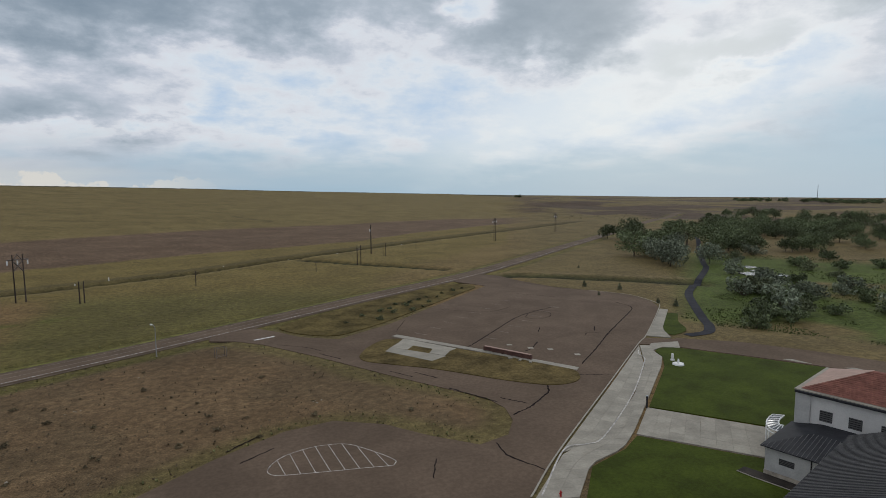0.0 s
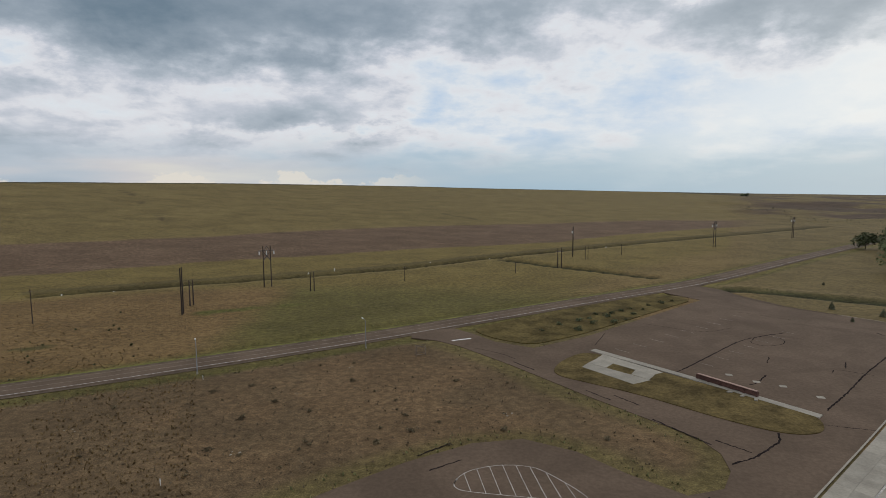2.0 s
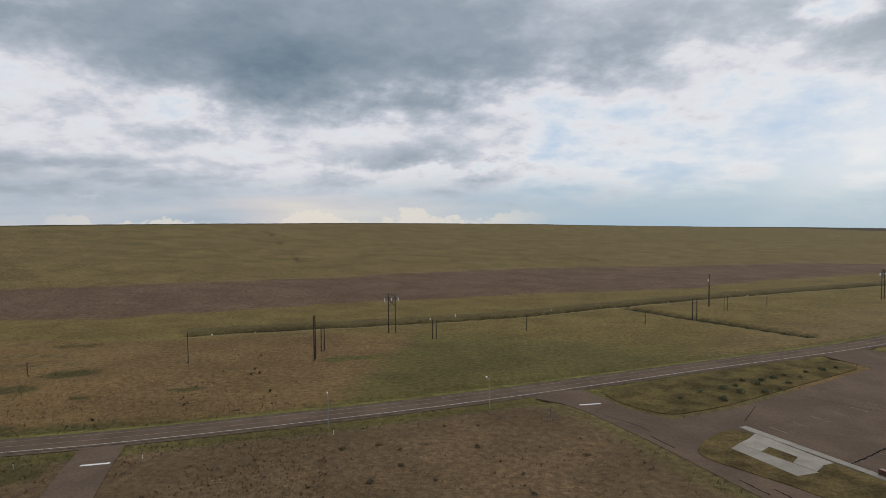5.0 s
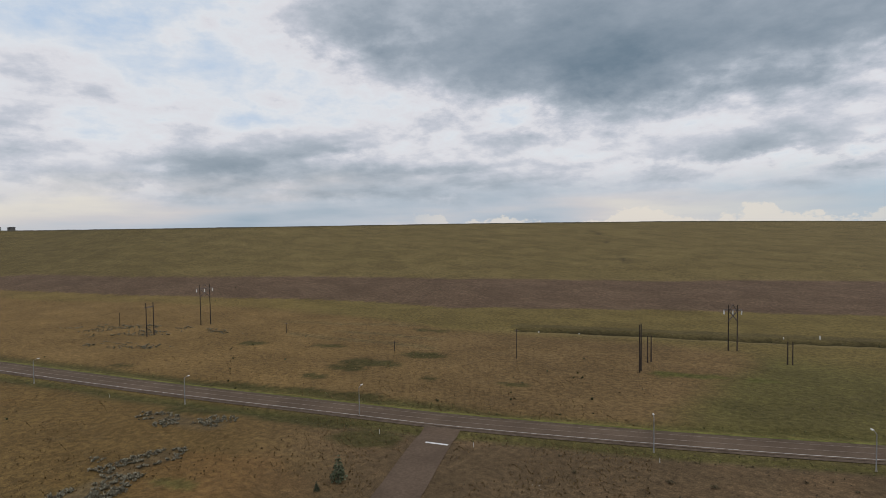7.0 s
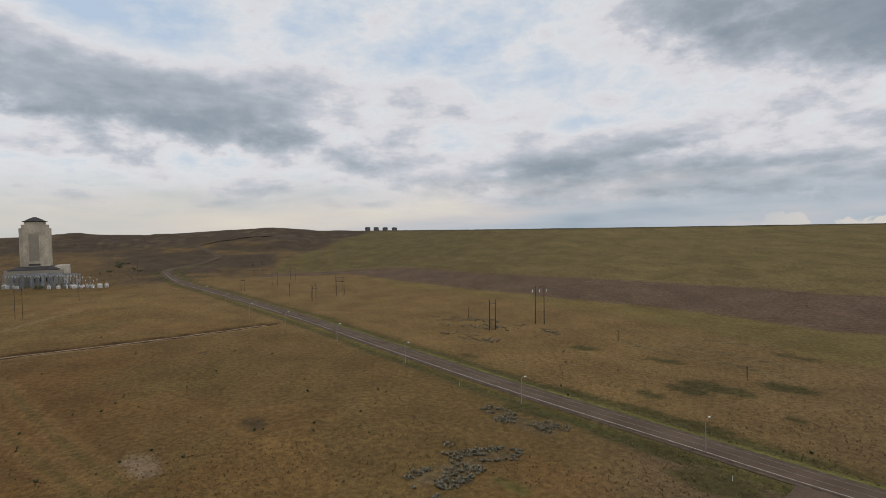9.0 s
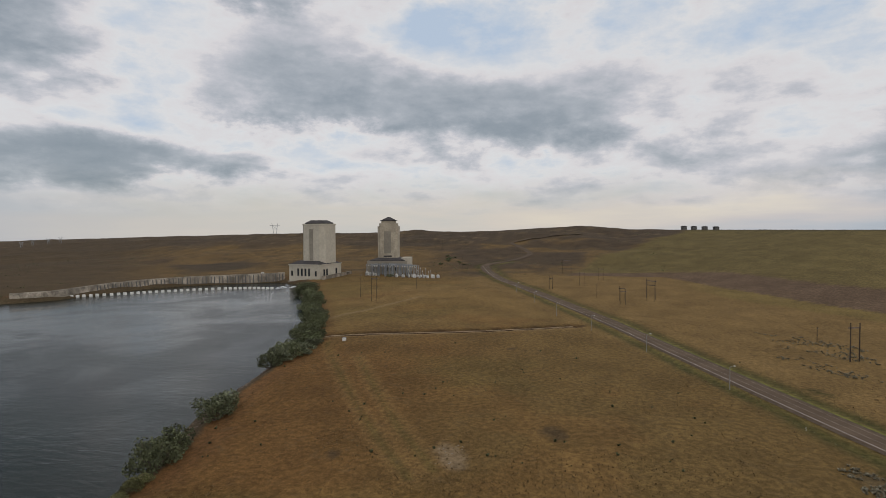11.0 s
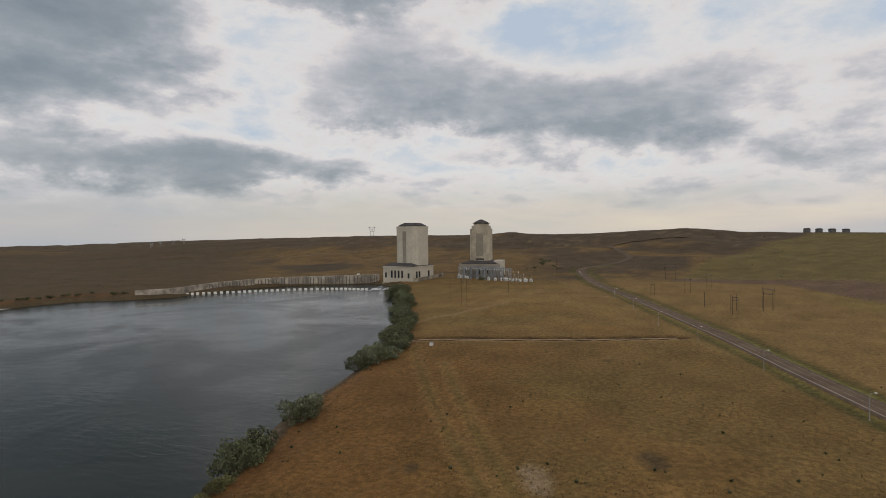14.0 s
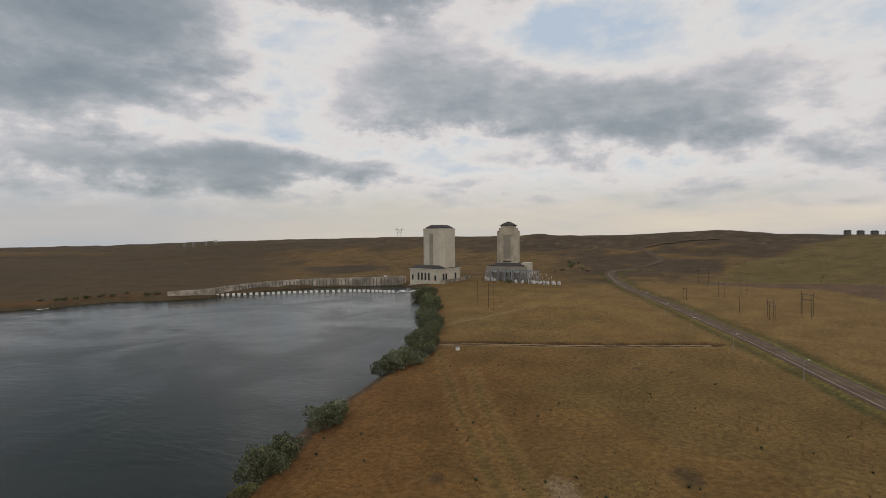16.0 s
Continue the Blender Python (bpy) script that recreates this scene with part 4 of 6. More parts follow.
paving("long_walk", [(54.6, 166.4), (72.2, 140.2), (87.6, 115)], [(56.8, 167.6), (74, 141.4), (89.4, 116.4)], 14, 1, 0.31, "narrow concrete walk along the island", "pavement")

# ---- long rust-brown barrier on the island ----
barrier = thing("barrier_wall", pose(74.3, 140.4, 0.26), "long low rust-brown steel barrier on the island", "barrier")
dx, dy = 7.4, -13.0
turn = math.degrees(math.atan2(dy, dx))
part("panel", bevel(shape(box(14.6, 0.5, 1.15, dx / 2, dy / 2, 0.12, turn)), 0.04), M["rust"], barrier)
part("cap", shape(box(14.9, 0.75, 0.12, dx / 2, dy / 2, 1.272, turn)), M["tan_flash"], barrier, "paler weathered cap rail")
for k in range(6):
    u = k / 5
    part("post", shape(box(0.5, 0.7, 1.25, dx * u, dy * u, 0, turn)), M["rust"], barrier)
for k in range(3):
    x, y = 77 + 1.6 * k, 130.5 - 2.6 * k
    stone = thing("stone_block", pose(x, y, 0.25, 0, 0, 30 * k), "flat pale stone lying in the island grass", "stone", "stones on the island")
    part("stone", bevel(shape(box(1.2, 0.7, 0.3)), 0.06), M["concrete"], stone)

# ---- lamps along the road ----
def street_lamp(x, y, head):
    ob = thing("street_lamp", pose(x, y, at(x, y), 0, 0, head), "slim grey steel street lamp on the road verge", "street lamp", "lamps along the road")
    part("base", shape(("tube", (0.28, 0.2, 0.5, 10), pose(0, 0, 0.25))), M["concrete"], ob)
    part("pole", shape(rod((0, 0, 0.45), (0, 0, 8.7), 0.15, 0.09)), M["galvanised"], ob)
    part("arm", shape(rod((0, 0, 8.65), (0, 0.9, 9.0), 0.07, 0.06), rod((0, 0.9, 9.0), (0, 1.7, 9.05), 0.06, 0.05)), M["galvanised"], ob)
    head_part = part("head", bevel(shape(box(0.42, 0.95, 0.22, 0, 2.0, 8.96)), 0.06), M["white_metal"], ob)
    part("lens", shape(box(0.3, 0.6, 0.06, 0, 2.05, 8.9)), M["insulator"], head_part, "clear lamp lens")
    return ob


lamp = street_lamp(-12.7, 175.3, 30)
for x, y in ((-55.5, 153.5), (-133.2, 123.7), (-187.5, 95.5), (-257.7, 70.2), (-318.3, 45.7), (-371.7, 19.1), (-424, -4.5), (-492, -26.5), (-562, -50)):
    copy_thing(lamp, pose(x, y, at(x, y), 0, 0, 24))


# ---- power poles ----
def timber_frame(x, y, turn, tall, gap, arm, label, brace=True, thick=1.0):
    ob = thing("power_pole", pose(x, y, at(x, y) - 0.2, 0, 0, turn), label, "power pole", "power line poles")
    for s in (-gap / 2, gap / 2):
        part("pole", shape(rod((s, 0, -0.5), (s, 0, tall), 0.3 * thick, 0.2 * thick)), M["wood"], ob)
    if arm:
        h = tall - 2.6
        part("crossarm", shape(box(arm, 0.4, 0.55, 0, 0.34, h)), M["grey_wood"], ob)
        if brace:
            part("brace", shape(rod((-gap / 2, 0, h - 4.5), (gap / 2, 0, h), 0.26), rod((gap / 2, 0, h - 4.5), (-gap / 2, 0, h), 0.26)), M["grey_wood"], ob)
            part("knee_brace", shape(rod((-gap / 2, 0, h - 0.2), (0, 0, tall), 0.2), rod((gap / 2, 0, h - 0.2), (0, 0, tall), 0.2)), M["grey_wood"], ob)
        for s in (-arm / 2 + 0.25, 0, arm / 2 - 0.25) if brace else ():
            discs = [("tube", (0.32, 0.24, 0.2, 8), pose(s, 0.34, h - 0.15 - 0.24 * k)) for k in range(7)]
            part("insulator", shape(*discs), M["insulator"], ob, "white porcelain insulator string")
    return ob


H_LABEL = "tall two-legged timber power pole with white insulators"
for x, y, turn, tall, gap, arm in ((-69.6, 282.6, 30, 20.5, 3.6, 7.6), (-327, 170, 80, 24, 5.5, 9.5), (114, 392, 70, 21, 4.0, 8.5), (239.5, 434.5, 40, 21, 4.2, 8.5), (354, 507, 40, 20, 4.2, 8.5)):
    timber_frame(x, y, turn, tall, gap, arm, H_LABEL)
P_LABEL = "weathered two-legged timber pole without wires in dry grass"
for x, y, turn, tall, gap in ((-87.5, 224.5, 100, 18.5, 2.6), (-90, 240, 70, 11, 2.0), (-45.8, 270.6, 30, 9.5, 1.8), (92, 343.8, 30, 13.5, 3.2), (118, 373, 30, 9.5, 2.6), (-317, 135, 110, 18, 4.5),
                              (-536, 69, 30, 18, 13), (-517, 44, 70, 13, 4), (-496, 44, 60, 13, 4), (-469.5, -159.5, 80, 22, 5), (-519, 67, 40, 16, 8), (-785, -12, 70, 20, 12), (-640, 10, 50, 16, 7), (-700, 30, 50, 16, 7), (-600, -20, 40, 13, 5)):
    timber_frame(x, y, turn, tall, gap, 0 if gap < 3 else gap + 1.6, P_LABEL, False, 1.0 if math.hypot(x, y) < 360 else 0.6)


def single_pole(x, y, tall, label="slender single timber pole standing in dry grass"):
    ob = thing("timber_pole", pose(x, y, at(x, y) - 0.2), label, "pole", "single poles")
    part("pole", shape(rod((0, 0, -0.4), (0, 0, tall), 0.2, 0.14)), M["wood"], ob)
    part("crossarm", shape(box(1.6, 0.14, 0.16, 0, 0.15, tall - 0.8, 40)), M["grey_wood"], ob)
    return ob


for x, y, tall in ((-137, 214, 13), (-2.5, 297, 8), (-364, 136, 8), (-266, 185, 6), (-187, 190, 5), (60, 318, 6), (150, 395, 8), (-502, -186, 20), (-533, 24, 12), (-560, -150, 16), (-810, -160, 22)):
    single_pole(x, y, tall)

# white marker posts along the ditch
for x, y in ((-162.2, 272.7), (-144.2, 283.6), (-103.2, 305.5), (-44.3, 335.4), (12.9, 365.4), (55, 391.5), (94.3, 415.1), (160, 456), (-58, 327)):
    post = thing("marker_post", pose(x, y, at(x, y - 3)), "short white marker post beside the ditch", "post", "ditch posts")
    part("post", bevel(shape(box(0.45, 0.45, 1.7)), 0.05), M["fresh_paint"], post)

# ---- small things by the lot ----
sign_frame = thing("sign_frame", pose(4.0, 165.5, 0.0, 0, 0, 20), "square grey pipe frame standing in the weeds", "sign frame")
for s in (-1.4, 1.4):
    for d in (-0.7, 0.7):
        part("leg", shape(rod((s, d, 0), (s, d, 2.9), 0.08)), M["grey_wood"], sign_frame)
part("rail", shape(rod((-1.4, -0.7, 2.85), (1.4, -0.7, 2.85), 0.08), rod((-1.4, 0.7, 2.85), (1.4, 0.7, 2.85), 0.08)), M["grey_wood"], sign_frame)
part("rail", shape(rod((-1.4, -0.7, 0.5), (1.4, -0.7, 0.5), 0.06), rod((-1.4, 0.7, 0.5), (1.4, 0.7, 0.5), 0.06)), M["grey_wood"], sign_frame)
hydrant = thing("fire_hydrant", pose(48.5, 66.9, 0.26), "small red fire hydrant by the sidewalk", "fire hydrant")
part("barrel", shape(("tube", (0.17, 0.15, 0.75, 12), pose(0, 0, 0.375))), M["red"], hydrant)
part("bonnet", shape(("tube", (0.17, 0.05, 0.22, 12), pose(0, 0, 0.86))), M["red"], hydrant)
part("nozzle", shape(rod((-0.28, 0, 0.55), (0.28, 0, 0.55), 0.08)), M["red"], hydrant)
pillar = thing("information_post", pose(85.6, 88.2, 0.27), "slim black information post beside the walk", "post")
part("post", bevel(shape(box(0.35, 0.25, 2.6)), 0.03), M["black"], pillar)
part("cap", shape(box(0.45, 0.35, 0.1, 0, 0, 2.602)), M["steel"], pillar)
marker = thing("monument", pose(116.1, 110.9, 0.25), "white stone monument on the lawn", "monument")
part("plinth", bevel(shape(box(0.9, 0.9, 0.4)), 0.05), M["fresh_paint"], marker)
part("shaft", bevel(shape(box(0.55, 0.55, 1.5, 0, 0, 0.4)), 0.05), M["fresh_paint"], marker)
basin = thing("stone_planter", pose(114.8, 107.6, 0.25), "low round white stone planter on the lawn", "planter")
part("rim", shape(("tube", (1.5, 1.4, 0.35, 20), pose(0, 0, 0.175))), M["fresh_paint"], basin)
part("pedestal", shape(("tube", (0.3, 0.2, 1.2, 10), pose(0, 0, 0.9))), M["fresh_paint"], basin)
box_ob = thing("utility_box", pose(-309, -113.3, at(-309, -113.3)), "small white utility box in the rusty grass", "utility box")
part("case", bevel(shape(box(2.0, 1.6, 1.7)), 0.06), M["white_metal"], box_ob)
part("lid", shape(box(2.15, 1.75, 0.12, 0, 0, 1.702)), M["galvanised"], box_ob)
for x, y in ((-52, 148), (-92, 127), (-118, 118), (-40, 96), (-215, 82)):
    m = thing("road_marker", pose(x, y, at(x, y)), "thin white delineator post at the roadside", "post", "roadside markers")
    part("stake", shape(box(0.12, 0.06, 1.2)), M["fresh_paint"], m)

# ---- visitor centre ----
A, B = Vector((0.29, -0.957)), Vector((0.957, 0.29))


def spot(origin, a, b):
    p = Vector(origin) + A * a + B * b
    return (p.x, p.y)


centre = thing("visitor_centre", Matrix(), "white visitor centre with red tile and dark metal roofs", "building")
U0, L0, W0 = (95.8, 63.0), (83.0, 59.2), (70.0, 46.6)
part("upper_wall", plate([spot(U0, 0, 0), spot(U0, 0, 17), spot(U0, 26, 17), spot(U0, 26, 0)], 11.1, 11.1), M["stucco"], centre)
part("pilaster", plate([spot(U0, -0.15, -0.35), spot(U0, -0.15, 3), spot(U0, 2.2, 3), spot(U0, 2.2, -0.35)], 11.06, 11.05), M["stucco_shade"], centre, "corner bay of stucco darkened as if in shade")
part("cornice", plate([spot(U0, -0.35, -0.3), spot(U0, -0.35, 17.3), spot(U0, 26.4, 17.3), spot(U0, 26.4, -0.3)], 11.5, 0.2), M["concrete"], centre)
part("gutter", plate([spot(U0, -0.2, -0.75), spot(U0, -0.2, 17.2), spot(U0, 26.3, 17.2), spot(U0, 26.3, -0.75)], 11.3, 0.35), M["dark_roof"], centre)
rings = [[(*spot(U0, a, b), 11.6) for a, b in ((0.5, 0.3), (0.5, 16.7), (25.8, 16.7), (25.8, 0.3))], [(*spot(U0, a, b), 15.0) for a, b in ((9, 8.3), (9, 8.7), (18, 8.7), (18, 8.3))]]
tile_roof = part("tile_roof", prism(rings), M["red_tile"], centre, "red-brown clay tile hip roof")
for k in range(1, 17):
    u = k / 17
    z = 11.6 + 3.4 * u + 0.05
    b, a1, a2 = 0.3 + 8.0 * u, 0.5 + 8.5 * u, 25.8 - 7.8 * u
    p, q = Vector((*spot(U0, a1, b), z)), Vector((*spot(U0, a2, b), z))
    part("tile_course", shape(rod(p, q, 0.09, sides=6)), M["red_tile"], tile_roof)
part("end_flashing", prism([[(*spot(U0, 0.4, 0.5), 11.66), (*spot(U0, 0.4, 16.5), 11.66), (*spot(U0, 0.6, 16.5), 11.66), (*spot(U0, 0.6, 0.5), 11.66)],
                            [(*spot(U0, 8.9, 8.3), 15.06), (*spot(U0, 8.9, 8.7), 15.06), (*spot(U0, 9.0, 8.7), 15.06), (*spot(U0, 9.0, 8.3), 15.06)]]), M["tan_flash"], centre, "tan end slope of the roof")
for a in (3.6, 7.8, 12.2, 16.6):
    win = part("vent_window", shape(box(1.9, 0.12, 1.9)), M["louvre"], centre, "square grey louvred window")
    turn_a = math.degrees(math.atan2(A.y, A.x))
    win.matrix_basis = pose(*spot(U0, a + 0.95, -0.02), 6.7, 0, 0, turn_a)
    for k in range(5):
        part("slat", shape(box(1.8, 0.07, 0.1, 0, -0.09, 0.22 + 0.36 * k)), M["dark_roof"], win)
# lower wall is white too, its shade put in by the darker stucco
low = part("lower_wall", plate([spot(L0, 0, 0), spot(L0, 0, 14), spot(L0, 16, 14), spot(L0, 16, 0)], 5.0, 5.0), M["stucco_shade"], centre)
part("base_course", plate([spot(L0, -0.08, -0.08), spot(L0, -0.08, 12), spot(L0, 16, 12), spot(L0, 16, -0.08)], 1.0, 1.0), M["old_concrete"], centre)
part("metal_roof", prism([[(*spot(L0, a, b), 5.0) for a, b in ((-0.6, -0.6), (-0.6, 13.5), (16, 13.5), (16, -0.6))], [(*spot(L0, a, b), 5.15) for a, b in ((-0.6, -0.6), (-0.6, 13.5), (16, 13.5), (16, -0.6))],
                          [(*spot(L0, a, b), 6.3) for a, b in ((4.4, 7.5), (4.4, 12.9), (9, 12.9), (9, 7.5))]]), M["dark_roof"], centre, "dark standing-seam hip roof")
for k in range(26):
    a = -0.3 + 0.62 * k
    t = min(1.0, (a + 0.6) / 5.0, (16 - a) / 7.0)
    part("seam", shape(rod((*spot(L0, a, -0.6), 5.17), (*spot(L0, a, -0.6 + 8.1 * t), 5.17 + 1.15 * t), 0.05, sides=4)), M["louvre"], centre)
vent = part("vent_window", shape(box(2.2, 0.12, 1.0)), M["louvre"], centre)
vent.matrix_basis = pose(*spot(L0, 3.2, -0.02), 2.6, 0, 0, turn_a)
for k in range(4):
    part("slat", shape(box(2.1, 0.07, 0.08, 0, -0.09, 0.15 + 0.24 * k)), M["dark_roof"], vent)
part("downspout", shape(rod((*spot(L0, 6.6, -0.12), 0.1), (*spot(L0, 6.6, -0.12), 5.0), 0.09)), M["dark_roof"], centre)
# wing with the large seamed roof
part("wing_wall", plate([spot(W0, 0.6, -20), spot(W0, 0.6, 27), spot(W0, 22, 27), spot(W0, 22, -20)], 5.9, 5.9), M["stucco"], centre)
part("wing_roof", prism([[(*spot(W0, a, b), z) for a, b, z in ((0, -20.5, 5.9), (0, 27.6, 5.9), (22, 27.6, 5.9), (22, -20.5, 5.9))], [(*spot(W0, a, b), z) for a, b, z in ((0, -20.5, 6.1), (0, 27.6, 6.1), (22, 27.6, 6.1), (22, -20.5, 6.1))],
                         [(*spot(W0, a, b), z) for a, b, z in ((10.8, -20.5, 11.2), (10.8, 27.6, 11.2), (11.2, 27.6, 11.2), (11.2, -20.5, 11.2))]]), M["dark_roof"], centre, "dark ribbed metal roof")
for k in range(80):
    b = -20.2 + 0.6 * k
    part("seam", shape(rod((*spot(W0, 0.02, b), 6.15), (*spot(W0, 10.8, b), 11.25), 0.07, sides=4)), M["louvre"], centre)
# curved glazed canopy over the entrance
canopy = part("canopy", bmesh.new(), M["fresh_paint"], centre, "curved white-framed glass canopy")
arc = [(spot((97.4, 65.2), -3.0 * math.sin(t), -6.6 * math.cos(t))) for t in [math.pi * k / 16 * 0.62 - 0.25 for k in range(17)]]
inner_arc = [(spot((97.4, 65.2), -1.2 * math.sin(t) + 0.2, -4.6 * math.cos(t))) for t in [math.pi * k / 16 * 0.62 - 0.25 for k in range(17)]]
for ring, z in ((arc, 4.4), (arc, 3.8), (inner_arc, 4.9)):
    part("rim", shape(*[rod((*p, z), (*q, z), 0.13, sides=6) for p, q in zip(ring, ring[1:])]), M["fresh_paint"], canopy)
for k in range(0, 17, 2):
    part("rib", shape(rod((*arc[k], 4.4), (*inner_arc[k], 4.9), 0.09, sides=6)), M["fresh_paint"], canopy)
for k in range(0, 16, 2):
    bm = bmesh.new()
    bm.faces.new([bm.verts.new(v) for v in ((*arc[k], 4.36), (*arc[k + 2], 4.36), (*inner_arc[k + 2], 4.86), (*inner_arc[k], 4.86))])
    part("pane", bm, M["glass"], canopy, "dark glass pane")
for k in (2, 8, 14):
    part("column", shape(rod((*arc[k], 0.2), (*arc[k], 3.8), 0.16)), M["fresh_paint"], canopy)
bed = thing("planting_bed", Matrix(), "dark mulched planting bed at the building's foot", "planting bed")
part("soil", plate([spot(L0, -3.2, -2.6), spot(L0, -0.4, -2.8), spot(L0, 9, -2.6), spot(L0, 9, -0.1), spot(L0, -0.2, -0.1), spot(L0, -3, -0.2)], 0.36, 0.3), surface("mulch", worn((0.035, 0.028, 0.022), 0.3, 0.6, 5.0), 0.95), bed)
part("edging", shape(*[rod((*spot(L0, a, b), 0.36), (*spot(L0, c, d), 0.36), 0.08, sides=6) for a, b, c, d in ((-3.2, -2.6, -0.4, -2.8), (-0.4, -2.8, 9, -2.6))]), M["concrete"], bed)


# ---- powerhouses and surge towers ----
def octagon(cx, cy, half, cut, z, turn):
    c, s = math.cos(radians(turn)), math.sin(radians(turn))
    pts = [(half, -half + cut), (half, half - cut), (half - cut, half), (-half + cut, half), (-half, half - cut), (-half, -half + cut), (-half + cut, -half), (half - cut, -half)]
    return [(cx + x * c - y * s, cy + x * s + y * c, z) for x, y in pts]


def square(cx, cy, hx, hy, z, turn):
    c, s = math.cos(radians(turn)), math.sin(radians(turn))
    return [(cx + x * c - y * s, cy + x * s + y * c, z) for x, y in ((hx, -hy), (hx, hy), (-hx, hy), (-hx, -hy))]


def local_box(cx, cy, turn, x, y, sx, sy, sz, z):
    c, s = math.cos(radians(turn)), math.sin(radians(turn))
    return box(sx, sy, sz, cx + x * c - y * s, cy + x * s + y * c, z, turn)


# first powerhouse: local +x looks down the river to the camera
CX, CY, T1 = -684.0, -326.0, -8.0
ph = thing("powerhouse", Matrix(), "cream concrete powerhouse with a tall surge tower by the river", "powerhouse", "powerhouses")
part("base", prism([square(CX, CY, 23.5, 23.5, -8, T1), square(CX, CY, 23.5, 23.5, 17.5, T1)]), M["tower"], ph)
part("plinth", prism([square(CX, CY, 25, 25, -9, T1), square(CX, CY, 25, 25, -2.5, T1)]), M["old_concrete"], ph)
part("cornice", prism([square(CX, CY, 24.3, 24.3, 17.5, T1), square(CX, CY, 24.3, 24.3, 18.5, T1)]), M["tower"], ph)
part("base_roof", prism([square(CX, CY, 23.5, 23.5, 18.5, T1), square(CX, CY, 16, 16, 22.5, T1)]), M["tower_roof"], ph, "dark low hip roof")
TX, TY = CX - 2.0, CY + 5.0
tower = part("surge_tower", prism([octagon(TX, TY, 17.2, 6, 17, T1), octagon(TX, TY, 17.2, 6, 69, T1)]), M["tower"], ph, "tall cream eight-sided tower")
part("parapet", prism([octagon(TX, TY, 17.6, 6, 67.5, T1), octagon(TX, TY, 17.6, 6, 69.4, T1)]), M["tower"], tower)
part("tower_roof", prism([octagon(TX, TY, 15, 5, 69.4, T1), octagon(TX, TY, 15, 5, 70.6, T1), octagon(TX, TY, 9, 3, 74, T1)]), M["tower_roof"], tower, "dark stepped roof")
for y, wide in ((0.0, 6.0),):
    part("recess", shape(local_box(TX, TY, T1, 17.25, y, 0.3, wide, 40, 23)), M["tower_panel"], tower, "tall grey recessed panel")
    part("reveal", shape(local_box(TX, TY, T1, 17.5, y - wide / 2 - 0.4, 0.7, 0.8, 40, 23), local_box(TX, TY, T1, 17.5, y + wide / 2 + 0.4, 0.7, 0.8, 40, 23), local_box(TX, TY, T1, 17.5, y, 0.7, wide + 1.6, 0.9, 63)), M["tower"], tower)
for k, y in enumerate((-19, -9.5, -4, 1.5, 7, 17)):
    win = part("window", shape(local_box(CX, CY, T1, 23.55, y, 0.25, 3.2, 10 if 0 < k < 5 else 7, 3.5)), M["tower_panel"], ph, "tall dark window")
    part("pane", shape(local_box(CX, CY, T1, 23.7, y, 0.1, 2.4, 8.8 if 0 < k < 5 else 6, 4)), M["glass"], win)
for x in (15, 9, -12):
    win = part("window", shape(local_box(CX, CY, T1, x, 23.55, 4.2, 0.25, 9, 3.5)), M["tower_panel"], ph, "tall dark window")
    part("pane", shape(local_box(CX, CY, T1, x, 23.7, 3, 0.1, 7.6, 4.2)), M["glass"], win)
part("door", shape(local_box(CX, CY, T1, 0, 23.55, 4.5, 0.25, 6, -2.4)), M["tower_roof"], ph)

# second powerhouse
QX, QY, T2 = -758.0, -252.0, 12.0
ph2 = thing("powerhouse", Matrix(), "cream brick powerhouse with a stepped surge tower", "powerhouse", "powerhouses")
part("base", prism([square(QX, QY, 22, 27, -4, T2), square(QX, QY, 22, 27, 19, T2)]), M["tower_panel"], ph2, "soot-grey brick base")
part("base_roof", prism([square(QX, QY, 22.4, 24, 19, T2), square(QX, QY, 22.4, 24, 19.8, T2), square(QX, QY, 15, 15, 23, T2)]), M["tower_roof"], ph2, "dark low hip roof")
part("side_bay", prism([square(QX - 3, QY + 25, 14, 6, -4, T2), square(QX - 3, QY + 25, 14, 6, 23, T2)]), M["tower"], ph2)
tower2 = part("surge_tower", prism([octagon(QX, QY, 14, 4, 19, T2), octagon(QX, QY, 14, 4, 66, T2)]), M["tower_brick"], ph2, "tall cream brick tower")
part("crown", prism([octagon(QX, QY, 12, 3.5, 66, T2), octagon(QX, QY, 12, 3.5, 70, T2)]), M["tower_brick"], tower2)
part("upper_crown", prism([octagon(QX, QY, 9.5, 3, 70, T2), octagon(QX, QY, 9.5, 3, 73.4, T2)]), M["tower_brick"], tower2)
part("eave", prism([octagon(QX, QY, 9.9, 3, 73.0, T2), octagon(QX, QY, 11.0, 3.2, 73.5, T2), octagon(QX, QY, 11.0, 3.2, 74.0, T2)]), M["tower_roof"], tower2, "dark projecting eave")
part("tower_roof", prism([octagon(QX, QY, 9.6, 2.6, 74.0, T2), octagon(QX, QY, 6.6, 2, 76, T2), octagon(QX, QY, 1.4, 0.4, 78.6, T2)]), M["tower_roof"], tower2, "dark peaked roof")
part("recess", shape(local_box(QX, QY, T2, 14.05, 0, 0.3, 9.5, 30, 29)), M["tower_panel"], tower2, "grey recessed panel")
part("reveal", shape(local_box(QX, QY, T2, 14.3, -5.2, 0.7, 0.9, 31, 29), local_box(QX, QY, T2, 14.3, 5.2, 0.7, 0.9, 31, 29), local_box(QX, QY, T2, 14.3, 0, 0.7, 11.2, 1.0, 60)), M["tower_brick"], tower2)
